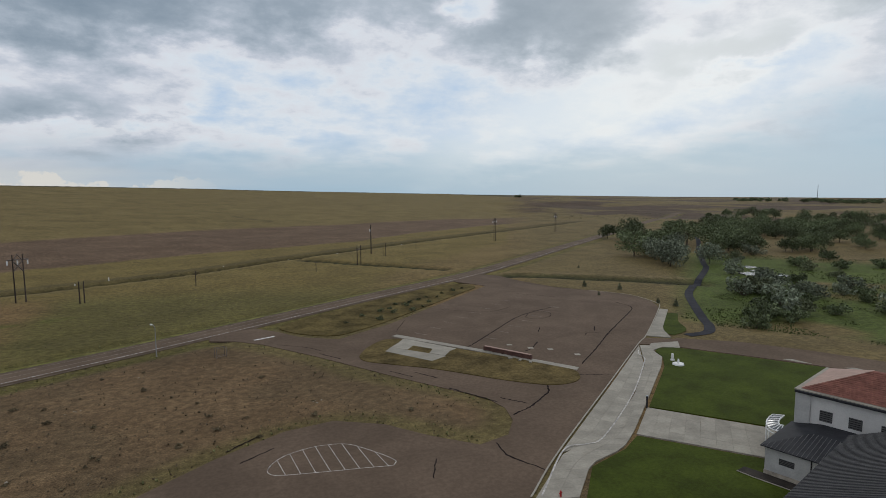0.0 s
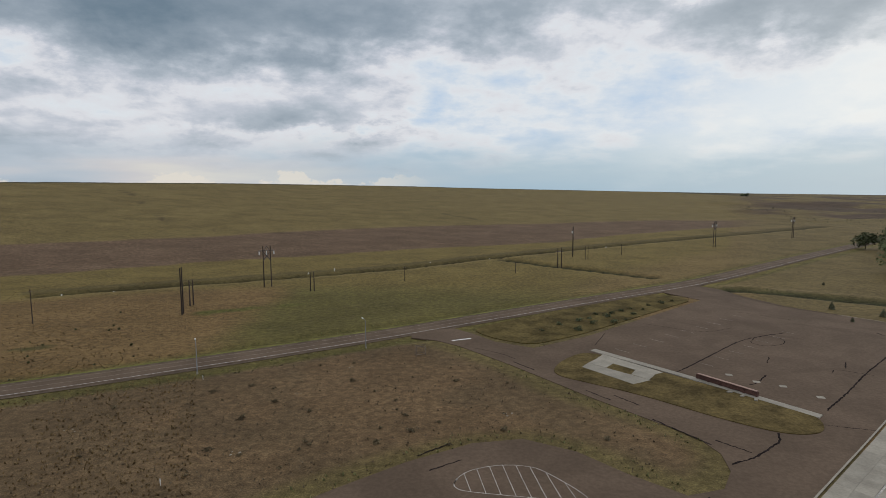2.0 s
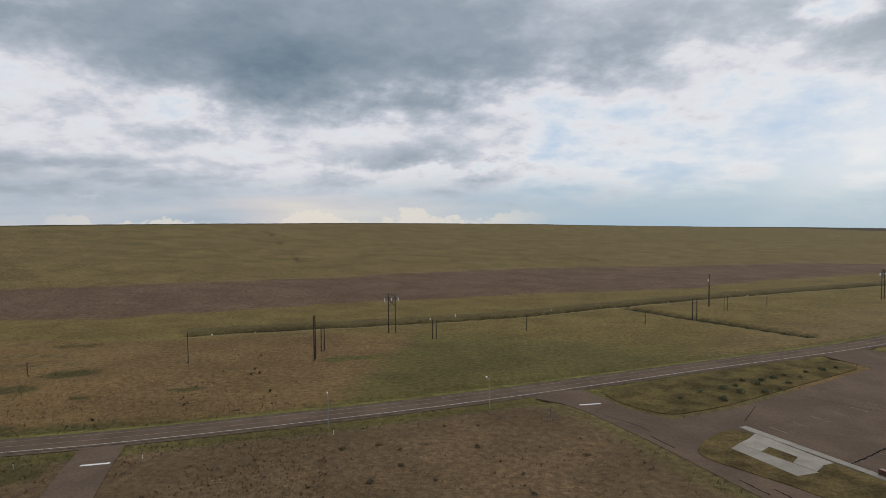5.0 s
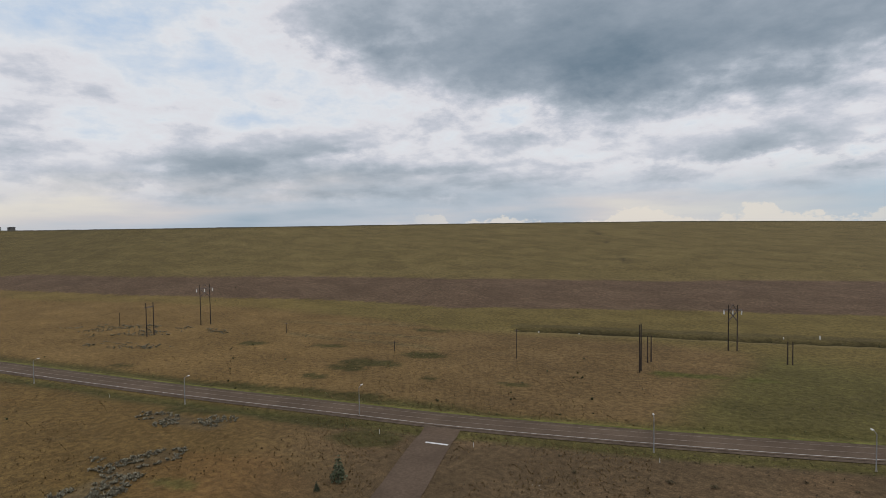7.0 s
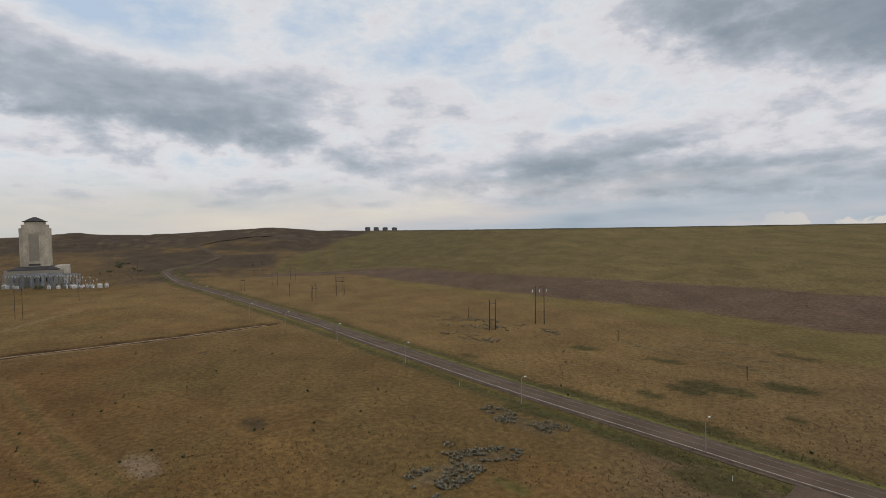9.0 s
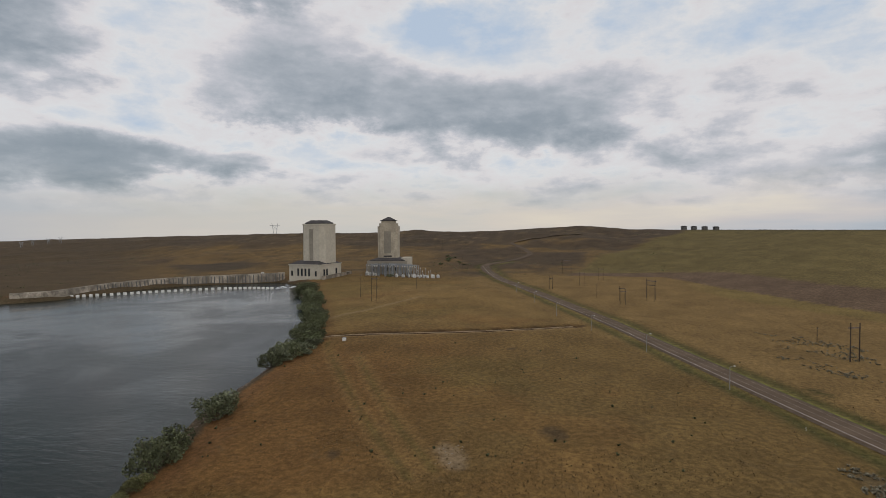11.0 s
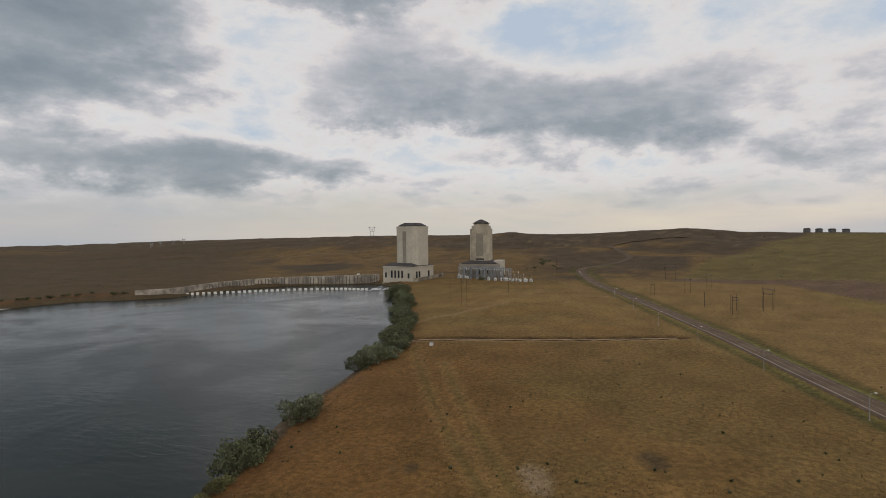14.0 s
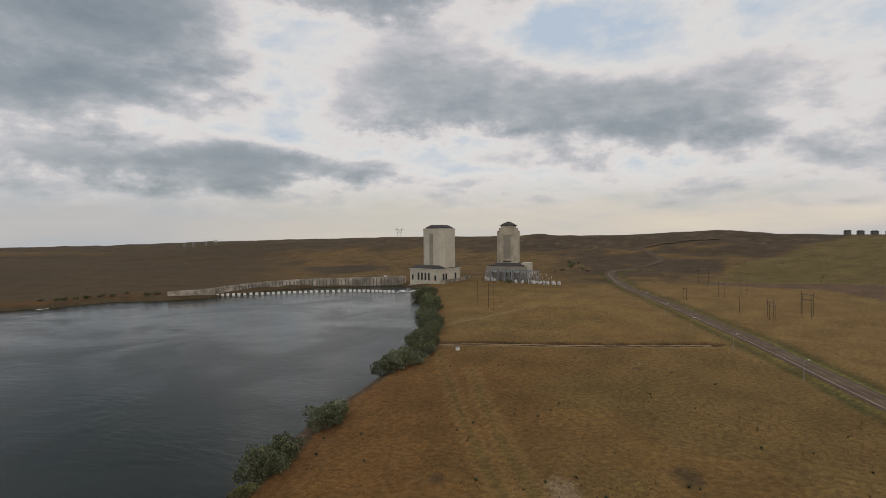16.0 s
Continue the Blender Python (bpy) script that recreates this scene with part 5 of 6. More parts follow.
part("louvre", shape(local_box(QX, QY, T2, 14.1, 0, 0.3, 11, 2.2, 23.8)), M["tower_roof"], tower2, "dark louvre strip")
for k in range(7):
    win = part("window", shape(local_box(QX, QY, T2, 22.05, -18 + 6 * k, 0.25, 2.6, 9, 5)), M["tower_panel"], ph2)
    part("pane", shape(local_box(QX, QY, T2, 22.2, -18 + 6 * k, 0.1, 1.8, 8, 5.5)), M["glass"], win)

# ---- switchyard before the second powerhouse ----
def gantry(x, y, turn, tall, wide):
    ob = thing("switchyard_gantry", pose(x, y, at(x, y) - 0.3, 0, 0, turn), "grey-blue lattice steel switchyard gantry", "gantry", "switchyard gantries")
    for s in (-wide / 2, wide / 2):
        legs = [rod((s + a, b, 0), (s + a * 0.4, b * 0.4, tall), 0.14, sides=4) for a in (-0.7, 0.7) for b in (-0.7, 0.7)]
        for k in range(6):
            z1, z2 = tall * k / 6, tall * (k + 1) / 6
            legs += [rod((s - 0.6, -0.6, z1), (s + 0.6, -0.6, z2), 0.07, sides=4), rod((s + 0.6, 0.6, z1), (s - 0.6, 0.6, z2), 0.07, sides=4)]
        part("column", shape(*legs), M["steel"], ob)
    part("beam", shape(box(wide, 0.5, 0.25, 0, 0, tall - 1.2), box(wide, 0.5, 0.25, 0, 0, tall - 0.25), *[rod((-wide / 2 + wide * k / 8, 0, tall - 1.1), (-wide / 2 + wide * (k + 1) / 8, 0, tall - 0.2), 0.08, sides=4) for k in range(8)]), M["steel"], ob)
    for k in range(3):
        part("insulator", shape(("tube", (0.25, 0.25, 1.6, 8), pose(-wide / 4 + wide / 4 * k, 0, tall - 2.1))), M["insulator"], ob)
    return ob


def yard(u, v):
    """Places in the switchyard: u along its front, v away from the river side."""
    return (-717 + u * 0.27 - v * 0.92, -263 + u * 0.92 + v * 0.25)


first = gantry(*yard(6, 4), 72, 15, 12)
for u, v in ((18, 4), (30, 4), (42, 4), (54, 4), (0, 9), (12, 9), (24, 9), (36, 9), (48, 9), (60, 9), (12, 20), (24, 20), (36, 20), (48, 20), (-4, 4), (66, 6), (4, 14), (16, 14), (28, 14), (40, 14), (52, 14), (64, 14), (10, -4), (34, -4)):
    x, y = yard(u, v)
    copy_thing(first, pose(x, y, at(x, y) - 0.3, 0, 0, 72))


def transformer(x, y, turn, label="white steel transformer tank with cooling fins"):
    ob = thing("transformer", pose(x, y, at(x, y) - 0.1, 0, 0, turn), label, "transformer", "transformers")
    part("tank", bevel(shape(box(4.2, 3.0, 4.4)), 0.15), M["white_metal"], ob)
    for k in range(5):
        part("fin", shape(box(0.25, 3.8, 3.2, -1.7 + 0.85 * k, 0, 0.5)), M["galvanised"], ob)
    for k in range(3):
        part("bushing", shape(("tube", (0.28, 0.18, 1.8, 8), pose(-1.2 + 1.2 * k, 0, 5.3))), M["insulator"], ob)
    return ob


first = transformer(*yard(-6, 0), 72)
for u, v in ((-1, 0), (4, 0), (9, -1), (68, 2), (72, 6), (77, 9), (80, 1), (84, 5), (87, 11), (91, 3), (74, -2), (95, 9), (66, -3), (70, 12), (82, 14), (99, 5), (103, 10), (58, -5), (48, -6)):
    x, y = yard(u, v)
    m = pose(x, y, at(x, y) - 0.1, 0, 0, 72 + rng.uniform(-30, 30)) @ Matrix.Diagonal((rng.uniform(0.35, 0.95), rng.uniform(0.4, 0.8), rng.uniform(0.35, 0.9), 1))
    copy_thing(first, m).matrix_basis = m
for u, v in ((62, 2), (69, 9), (76, 3), (83, 12), (90, 7), (97, 2), (73, 15), (86, -1)):
    x, y = yard(u, v)
    pole = thing("steel_post", pose(x, y, at(x, y) - 0.2), "slim grey steel busbar post in the switchyard", "post", "switchyard posts")
    part("post", shape(rod((0, 0, 0), (0, 0, 7 + (u % 5)), 0.28, 0.2, 6)), M["steel"], pole)
    part("insulator", shape(("tube", (0.4, 0.3, 1.6, 8), pose(0, 0, 7.6 + (u % 5)))), M["insulator"], pole)
for u in range(14):
    x, y = yard(-10 + 8 * u, -9)
    post = thing("fence_post", pose(x, y, at(x, y)), "pale steel post of the switchyard fence", "fence post", "switchyard fence posts")
    part("post", shape(rod((0, 0, -0.2), (0, 0, 2.6), 0.2, sides=6)), M["galvanised"], post)

# ---- spillway wall with dark strips for its gaps, and the row of baffle blocks ----
WALL = [(-436, -520), (-466, -499), (-506, -501), (-563, -495), (-612, -465), (-653, -405), (-680, -368)]
wall_line = smooth_line(WALL, 9.0)
wall = thing("spillway_wall", Matrix(), "stained pale concrete training wall along the far shore", "retaining wall", kind="structure")
for k, (p, q) in enumerate(zip(wall_line, wall_line[1:])):
    p, q = Vector(p), Vector(q)
    d = (q - p).normalized()
    n = Vector((d.y, -d.x)) if (Vector((d.y, -d.x)).dot(Vector((1, 0.6))) > 0) else Vector((-d.y, d.x))
    u = k / (len(wall_line) - 2)
    hi = 2.8 + 3.4 * u + rng.uniform(-0.15, 0.15)
    p2, q2 = p + d * 0.05, q - d * 0.05
    lean = 2.4
    ring1 = [(*(p2 + n * lean), -8), (*(q2 + n * lean), -8), (*(q2 - n * 4), -8), (*(p2 - n * 4), -8)]
    ring2 = [(*p2, hi), (*q2, hi), (*(q2 - n * 4), hi), (*(p2 - n * 4), hi)]
    part("panel", prism([ring1, ring2]), M["old_concrete"], wall)
    # dark colour of these strips stands for shade in the wall's gaps
    for t in (0.2, 0.6):
        if u > 0.25:
            m = p.lerp(q, t) + n * 0.9
            part("buttress", prism([square(m.x, m.y, 1.7, 0.8, -8, math.degrees(math.atan2(n.y, n.x))), square(m.x - n.x, m.y - n.y, 0.9, 0.45, hi - 1.2, math.degrees(math.atan2(n.y, n.x)))]), M["louvre"], wall, "dark strip standing in for a shaded gap in the wall")
BAFFLES = smooth_line([(-478, -500), (-495, -486), (-516, -463), (-534, -447), (-551, -429), (-568, -410), (-583, -388), (-592, -362), (-595, -335)], 5.4)
for k, p in enumerate(BAFFLES):
    b = thing("baffle_block", pose(p[0], p[1], -8.5, 0, 0, 55), "squat pale concrete baffle block standing in the river", "baffle block", "baffle blocks in the river")
    part("block", bevel(shape(box(2.6, 3.0, 5.0)), 0.2), M["fresh_paint"], b)
for x, y, a in ((-612, -330, 7), (-620, -338, 8), (-603, -333, 5), (-628, -326, 6), (-596, -341, 4), (-616, -322, 5), (-334, -562, 5)):
    ring = [(x + a * (1 + 0.4 * math.sin(5 * t + x)) * math.cos(t), y + 0.35 * a * (1 + 0.3 * math.cos(3 * t + y)) * math.sin(t)) for t in [2 * math.pi * k / 18 for k in range(18)]]
    tagged(slab("white_water", ring, -5.93, 0.06, M["foam"]), "streak of white water below the spillway", "white water", kind="stuff")
for x, y, s in ((-692, -402, 7), (-706, -418, 5), (-760, -395, 6)):
    shed = thing("shed", pose(x, y, at(x, y) - 0.2, 0, 0, 30), "small white flat-roofed shed on the far bank", "shed", "sheds")
    part("wall", shape(box(s, 4, 3)), M["white_metal"], shed)
    part("roof", shape(box(s + 0.5, 4.5, 0.3, 0, 0, 3.0)), M["concrete"], shed)


low_wall = thing("retaining_wall", pose(-694, -300, at(-694, -300) - 0.5), "low grey concrete wall between powerhouse and switchyard", "retaining wall", kind="structure")
for k in range(9):
    part("panel", bevel(shape(box(9.3, 1.4, 4.6, -38 + 9.5 * k, 0, 0)), 0.08), M["old_concrete"], low_wall)
    part("coping", shape(box(9.45, 1.8, 0.35, -38 + 9.5 * k, 0, 4.6)), M["tower_panel"], low_wall)

# ---- gate shafts on the crest and far pylons ----
for x, y in ((-1422, 227), (-1419, 248), (-1415, 270), (-1411, 293)):
    shaft = thing("gate_shaft", pose(x, y, at(x, y) - 0.5, 0, 0, 10), "dark concrete gate shaft house on the dam crest", "gate shaft", "gate shafts on the crest")
    part("body", prism([octagon(0, 0, 5.5, 1.6, 0, 0), octagon(0, 0, 5.5, 1.6, 7.5, 0)]), M["louvre"], shaft)
    part("roof", prism([octagon(0, 0, 5.9, 1.6, 7.5, 0), octagon(0, 0, 5.9, 1.6, 8.3, 0), octagon(0, 0, 3, 1, 9.6, 0)]), M["tower_roof"], shaft)
    part("deck", prism([square(0, 0, 8, 8, -1.5, 0), square(0, 0, 8, 8, 0.2, 0)]), M["old_concrete"], shaft)


def pylon(x, y, tall, turn, wide=9.0):
    ob = thing("pylon", pose(x, y, at(x, y) - 1, 0, 0, turn), "far grey steel lattice pylon on the ridge", "pylon", "pylons on the ridge")
    w = wide / 2
    part("tower_leg", shape(rod((-w * 0.35, 0, 0), (-w, 0, tall), 0.55, 0.4, 5)), M["steel"], ob)
    part("tower_leg", shape(rod((w * 0.35, 0, 0), (w, 0, tall), 0.55, 0.4, 5)), M["steel"], ob)
    part("crossarm", shape(rod((-w * 1.6, 0, tall * 0.82), (w * 1.6, 0, tall * 0.82), 0.5, sides=5), rod((-w * 0.7, 0, tall * 0.5), (w * 0.7, 0, tall * 0.5), 0.4, sides=5)), M["steel"], ob)
    part("brace", shape(rod((-w * 0.7, 0, tall * 0.5), (w * 0.9, 0, tall * 0.82), 0.35, sides=5), rod((w * 0.7, 0, tall * 0.5), (-w * 0.9, 0, tall * 0.82), 0.35, sides=5)), M["steel"], ob)
    return ob


pylon(-1311, -767, 30, 118, 15)
for x, y, tall in ((-1500, -1800, 24), (-1535, -1775, 20), (-1560, -1750, 24), (-1480, -1825, 20)):
    pylon(x, y, tall, 135, 9)
mast = thing("radio_mast", pose(2420, 1560, at(2420, 1560) - 1), "thin far radio mast above the trees", "mast")
part("mast", shape(rod((0, 0, 0), (0, 0, 70), 1.2, 0.7, 5)), M["steel"], mast)

# winding road up into the hills
HILL_ROAD = [(-905, -113), (-975, -92), (-1024, -85.5), (-1075, -97.5), (-1106, -113), (-1151, -131), (-1174, -138), (-1195, -118), (-1240, -85), (-1292, -2)]
tagged(strip("hill_road", HILL_ROAD, 5, 0.5, M["shoulder"], 8), "pale dirt road winding up the dark hills", "road", kind="structure")


# ---- trees and shrubs ----
def leaf_cloud(clumps, count, size, seed, flat=0.8):
    """Many small leaves spread through uneven clumps: vertices and faces."""
    r = np.random.RandomState(seed)
    weights = np.array([c[3] ** 2 for c in clumps])
    pick = r.choice(len(clumps), count, p=weights / weights.sum())
    c = np.array(clumps)[pick]
    d = r.normal(size=(count, 3))
    d /= np.linalg.norm(d, axis=1)[:, None]
    rad = c[:, 3] * (0.45 + 0.6 * r.rand(count) ** 0.6)
    p = c[:, :3] + d * rad[:, None] * np.array([1, 1, flat])
    a = r.normal(size=(count, 3))
    a /= np.linalg.norm(a, axis=1)[:, None]
    b = np.cross(a, r.normal(size=(count, 3)))
    b /= np.linalg.norm(b, axis=1)[:, None]
    s = size * (0.6 + 0.8 * r.rand(count))[:, None]
    v = np.stack([p - a * s, p + b * s * 0.6, p + a * s, p - b * s * 0.6], 1).reshape(-1, 3)
    f = np.arange(count * 4).reshape(-1, 4)
    return v.tolist(), f.tolist()


def crown_mesh(name, clumps, count, size, seed, material, flat=0.8):
    v, f = leaf_cloud(clumps, count, size, seed, flat)
    mesh = bpy.data.meshes.new(name)
    mesh.from_pydata(v, [], f)
    mesh.materials.append(material)
    return mesh


def tree(seed, tall, spread, leaf, label, group, count=900, size=0.5):
    r = random.Random(seed)
    ob = thing("tree", Matrix(), label, "tree", group)
    trunk_top = tall * 0.55
    part("trunk", shape(rod((0, 0, -0.3), (0.2, 0.1, trunk_top * 0.5), tall * 0.03, tall * 0.022, 7), rod((0.2, 0.1, trunk_top * 0.5), (0, 0.3, trunk_top * 1.3), tall * 0.022, tall * 0.008, 7)), M["trunk"], ob)
    clumps = []
    for k in range(9):
        t = 2 * math.pi * k / 9 + r.uniform(-0.4, 0.4)
        h = tall * r.uniform(0.36, 0.86)
        d = spread * r.uniform(0.25, 0.62) * (1.15 - 0.55 * h / tall)
        tip = (d * math.cos(t), d * math.sin(t), h)
        part("limb", shape(rod((0.1, 0.1, trunk_top * r.uniform(0.4, 0.8)), tip, tall * 0.011, tall * 0.004, 5)), M["trunk"], ob)
        clumps.append((*tip, spread * r.uniform(0.20, 0.34)))
    clumps.append((0, 0, tall * 0.82, spread * 0.3))
    clumps.append((0, 0, tall * 0.55, spread * 0.36))
    crown = new("crown", crown_mesh("crown", clumps, count, size, seed, leaf))
    crown.parent = ob
    return ob


def shrub(seed, tall, spread, leaf, label, group, count=420, size=0.3, name="shrub", kind_word="shrub"):
    r = random.Random(seed)
    ob = thing(name, Matrix(), label, kind_word, group)
    clumps = []
    for k in range(10):
        t = 2 * math.pi * k / 10 + r.uniform(-0.5, 0.5)
        d = spread * r.uniform(0.12, 0.52)
        tip = (d * math.cos(t), d * math.sin(t), tall * r.uniform(0.25, 0.88 - 0.4 * d / spread))
        part("stem", shape(rod((0, 0, -0.2), tip, tall * 0.02, tall * 0.008, 5)), M["trunk"], ob)
        clumps.append((*tip, spread * r.uniform(0.12, 0.25)))
    clumps.append((0, 0, tall * 0.4, spread * 0.28))
    crown = new("foliage", crown_mesh("foliage", clumps, count, size, seed, leaf, min(1.0, tall / spread * 1.1)))
    crown.parent = ob
    return ob


def spruce(seed, tall, label, group):
    ob = thing("spruce_tree", Matrix(), label, "tree", group)
    part("trunk", shape(rod((0, 0, -0.2), (0, 0, tall * 0.95), tall * 0.03, tall * 0.006, 6)), M["trunk"], ob)
    clumps = [(0, 0, tall * (0.12 + 0.1 * k), tall * 0.33 * (1 - 0.1 * k)) for k in range(9)]
    crown = new("crown", crown_mesh("crown", clumps, 520, tall * 0.045, seed, M["needle"], 0.5))
    crown.parent = ob
    return ob


def scatter(first, places, tall_range=(0.8, 1.25), sink=0.1):
    """Sets the first of a kind at the first place, and copies at the others."""
    for k, (x, y) in enumerate(places):
        s = rng.uniform(*tall_range)
        m = pose(x, y, at(x, y) - sink, 0, 0, rng.uniform(0, 360)) @ Matrix.Diagonal((s * rng.uniform(0.9, 1.15), s * rng.uniform(0.9, 1.15), s, 1))
        if k == 0:
            first.matrix_basis = m
        else:
            ob = copy_thing(first, m)
            ob.matrix_basis = m


def polar(heading, r):
    return (-math.sin(radians(heading)) * r, math.cos(radians(heading)) * r)


COTTON = [tree(s, t, w, M["leaf"], "tall leafy green cottonwood in the river woods", "cottonwoods", 1100, 0.62) for s, t, w in ((11, 14, 15), (12, 12, 13), (13, 16, 15), (14, 11, 14))]
groves = [[], [], [], []]
near = [(347, 383), (330, 372), (362, 398), (287, 297), (300, 308), (318, 330), (375, 410), (352, 420), (275, 300), (362, 292), (376, 308), (390, 296), (352, 300), (395, 330), (372, 345), (410, 360), (420, 330)]
for k, p in enumerate(near):
    groves[k % 4].append(p)
tries = 0
while sum(map(len, groves)) < 225 and tries < 6000:
    tries += 1
    h = -rng.uniform(43.0, 67)
    r = 430 + 620 * rng.random() ** 1.3
    if h > -43 and r < 520 or (h < -44 and r < 470):
        continue
    x, y = polar(h, r)
    if float(fractal(np.array([x]), np.array([y]), 90, 3, 3)[0]) < -0.05 + 0.1 * (r < 560):
        continue
    if float(off_line(np.array([x]), np.array([y]), TRAIL)[0]) > 15 and float(off_line(np.array([x]), np.array([y]), MAIN_ROAD)[0]) > 45:
        groves[rng.randrange(4)].append((x, y))
for first, places in zip(COTTON, groves):
    scatter(first, places[:4], (1.0, 1.3))
    for x, y in places[4:]:
        s = rng.uniform(0.6, 1.02)
        m = pose(x, y, at(x, y) - 0.1, 0, 0, rng.uniform(0, 360)) @ Matrix.Diagonal((s * rng.uniform(0.95, 1.3), s * rng.uniform(0.95, 1.3), s, 1))
        copy_thing(first, m).matrix_basis = m
WILLOW = tree(21, 9, 12, M["willow"], "rounded silver-green willow among darker trees", "willows", 1100, 0.5)
scatter(WILLOW, [(261, 254), (268, 262), (276, 282), (296, 284), (330, 318), (303, 262)], (1.15, 1.6))
MARSH = [shrub(s, t, w, leaf, "dense grey-green shrub at the marsh edge", "marsh shrubs", 700, 0.42) for s, t, w, leaf in ((31, 5.5, 9, M["olive"]), (32, 6.5, 9, M["willow"]), (33, 5, 8, M["leaf"]))]
marsh = [[(233, 181), (241, 186), (250, 190), (262, 196), (238, 176)], [(246, 178), (257, 186), (270, 200), (226, 176), (280, 160)], [(190, 140), (196, 143), (176, 131), (205, 150), (230, 150), (222, 158)]]
for k in range(34):
    h, r = -rng.uniform(50.5, 66), rng.uniform(230, 300) if k % 2 else rng.uniform(300, 470)
    if k % 2 == 0 or h < -53.5:
        marsh[rng.randrange(3)].append(polar(h, r))
for first, places in zip(MARSH, marsh):
    scatter(first, places, (0.8, 1.5))
SPRUCE = spruce(41, 5.5, "small dark conifer on the dry grass", "young conifers")
scatter(SPRUCE, [(-103.7, 92.6), (160, 195.5), (154, 204), (168, 216), (178, 203), (185, 188), (175, 166.5), (171, 172), (203.8, 268), (-103.5, 86.5), (150, 212)][:1], (1.1, 1.2))
for x, y in ((-103.5, 86.5), (160, 195.5), (168, 216), (178, 203), (175, 166.5), (171, 172), (203.8, 268)):
    s = rng.uniform(0.4, 0.75)
    m = pose(x, y, at(x, y) - 0.1, 0, 0, rng.uniform(0, 360)) @ Matrix.Diagonal((s, s, s, 1))
    copy_thing(SPRUCE, m).matrix_basis = m
BANK = [shrub(s, t, w, leaf, "bushy grey-green shrub on the river bank", "bank shrubs", 1300, 0.26, "bank_bush", "bush") for s, t, w, leaf in ((51, 6.0, 8, M["olive"]), (52, 5.0, 7.5, M["bank_leaf"]), (53, 6.5, 7, M["olive"]))]
big = [[(-146, -93), (-153, -96)], [(-150, -96)], [(-158, -97)]]
bank = [[(-184, -102), (-195, -106), (-254, -125), (-268, -122)], [(-189, -104), (-261, -124), (-277, -120), (-292, -124)], [(-276, -126), (-262, -128), (-300, -127), (-309, -131)]]
line = smooth_line([(-275, -128), (-311, -138), (-345, -153), (-375, -167), (-430, -196), (-489, -228), (-566, -277), (-590, -284)], 5.0)
for p in line:
    for k in range(1 + (p[0] < -320 and rng.random() < 0.45)):
        if rng.random() < 0.8:
            bank[rng.randrange(3)].append((p[0] + rng.uniform(-4, 4), p[1] + rng.uniform(-7, 5)))
for first, places, near in zip(BANK, bank, big):
    scatter(first, places, (0.95, 1.75), 0.3)
    for x, y in near:
        s = rng.uniform(1.35, 1.65)
        m = pose(x, y, at(x, y) - 0.3, 0, 0, rng.uniform(0, 360)) @ Matrix.Diagonal((s * 0.9, s * 0.95, s, 1))
        copy_thing(first, m).matrix_basis = m
GREEN = shrub(56, 3.5, 6, M["green_tuft"], "bright green leafy shrub on the bank top", "green bank shrubs", 1400, 0.2, "bank_bush", "bush")
scatter(GREEN, [(-133, -88), (-128, -87), (-123, -86), (-137, -89)], (0.8, 1.1), 0.2)
SHORE = shrub(54, 3.5, 7, M["olive"], "low olive shrub on the far shore", "far shore shrubs", 260, 0.4)
scatter(SHORE, [(-345 - 9 * k * 1.0 + rng.uniform(-4, 4), -580 + k * 2.2 + rng.uniform(-4, 2)) for k in range(9)] + [(-425, -537), (-432, -531), (-700, -230), (-840, -200)] + [(-850 - 14 * k, -175 - 5 * k + rng.uniform(-12, 12)) for k in range(9)], (0.7, 1.3))
FAR = shrub(55, 11, 16, M["leaf"], "far dark shelterbelt tree on the skyline", "skyline trees", 300, 1.1, "tree", "tree")
scatter(FAR, [polar(-31.0, 2480), polar(-31.3, 2480)] + [polar(-rng.uniform(51, 63), rng.uniform(2300, 2700)) for k in range(46)] + [polar(-rng.uniform(57.5, 62), rng.uniform(2200, 2400)) for k in range(26)], (0.8, 1.5))
WEED = shrub(61, 1.1, 1.5, M["weed"], "scruffy half-dry weed in the bare field", "weeds in the field", 160, 0.12, "weed_clump", "weed")
weeds = [(1.7, 146.8), (12.6, 143), (-58.6, 121.9), (-5.2, 109.1), (-19.6, 107.7), (-30.1, 105.8), (0.1, 122.1), (-23.7, 157.5), (-46.5, 138.9), (39.5, 107.9), (-21.5, 100.5), (-34.6, 123.5), (-7.4, 136.9), (-32.3, 140.5),
         (7.2, 118.1), (-37, 98.9), (66.5, 143), (72, 141)] + [(rng.uniform(-75, 30), rng.uniform(100, 160)) for k in range(30)]
weeds = [(x, y) for x, y in weeds if not bool(within(np.array([x]), np.array([y]), LOT)[0]) and float(off_line(np.array([x]), np.array([y]), MAIN_ROAD)[0]) > 10]
scatter(WEED, weeds, (0.4, 1.05), 0.05)
SCRUB = shrub(62, 1.5, 2.6, M["olive"], "low dark scrub on the grass strip", "scrub beside the lot", 200, 0.18, "scrub_bush", "bush")
scatter(SCRUB, [(67, 206), (71.8, 213), (75, 209), (83.3, 218), (80.2, 204), (89, 222), (98.3, 227), (105.8, 231), (112, 235), (53.8, 198), (45.9, 190), (58, 190), (74, 200), (93, 220), (86, 212), (62, 203), (66, 199), (78, 214)], (0.6, 1.4))

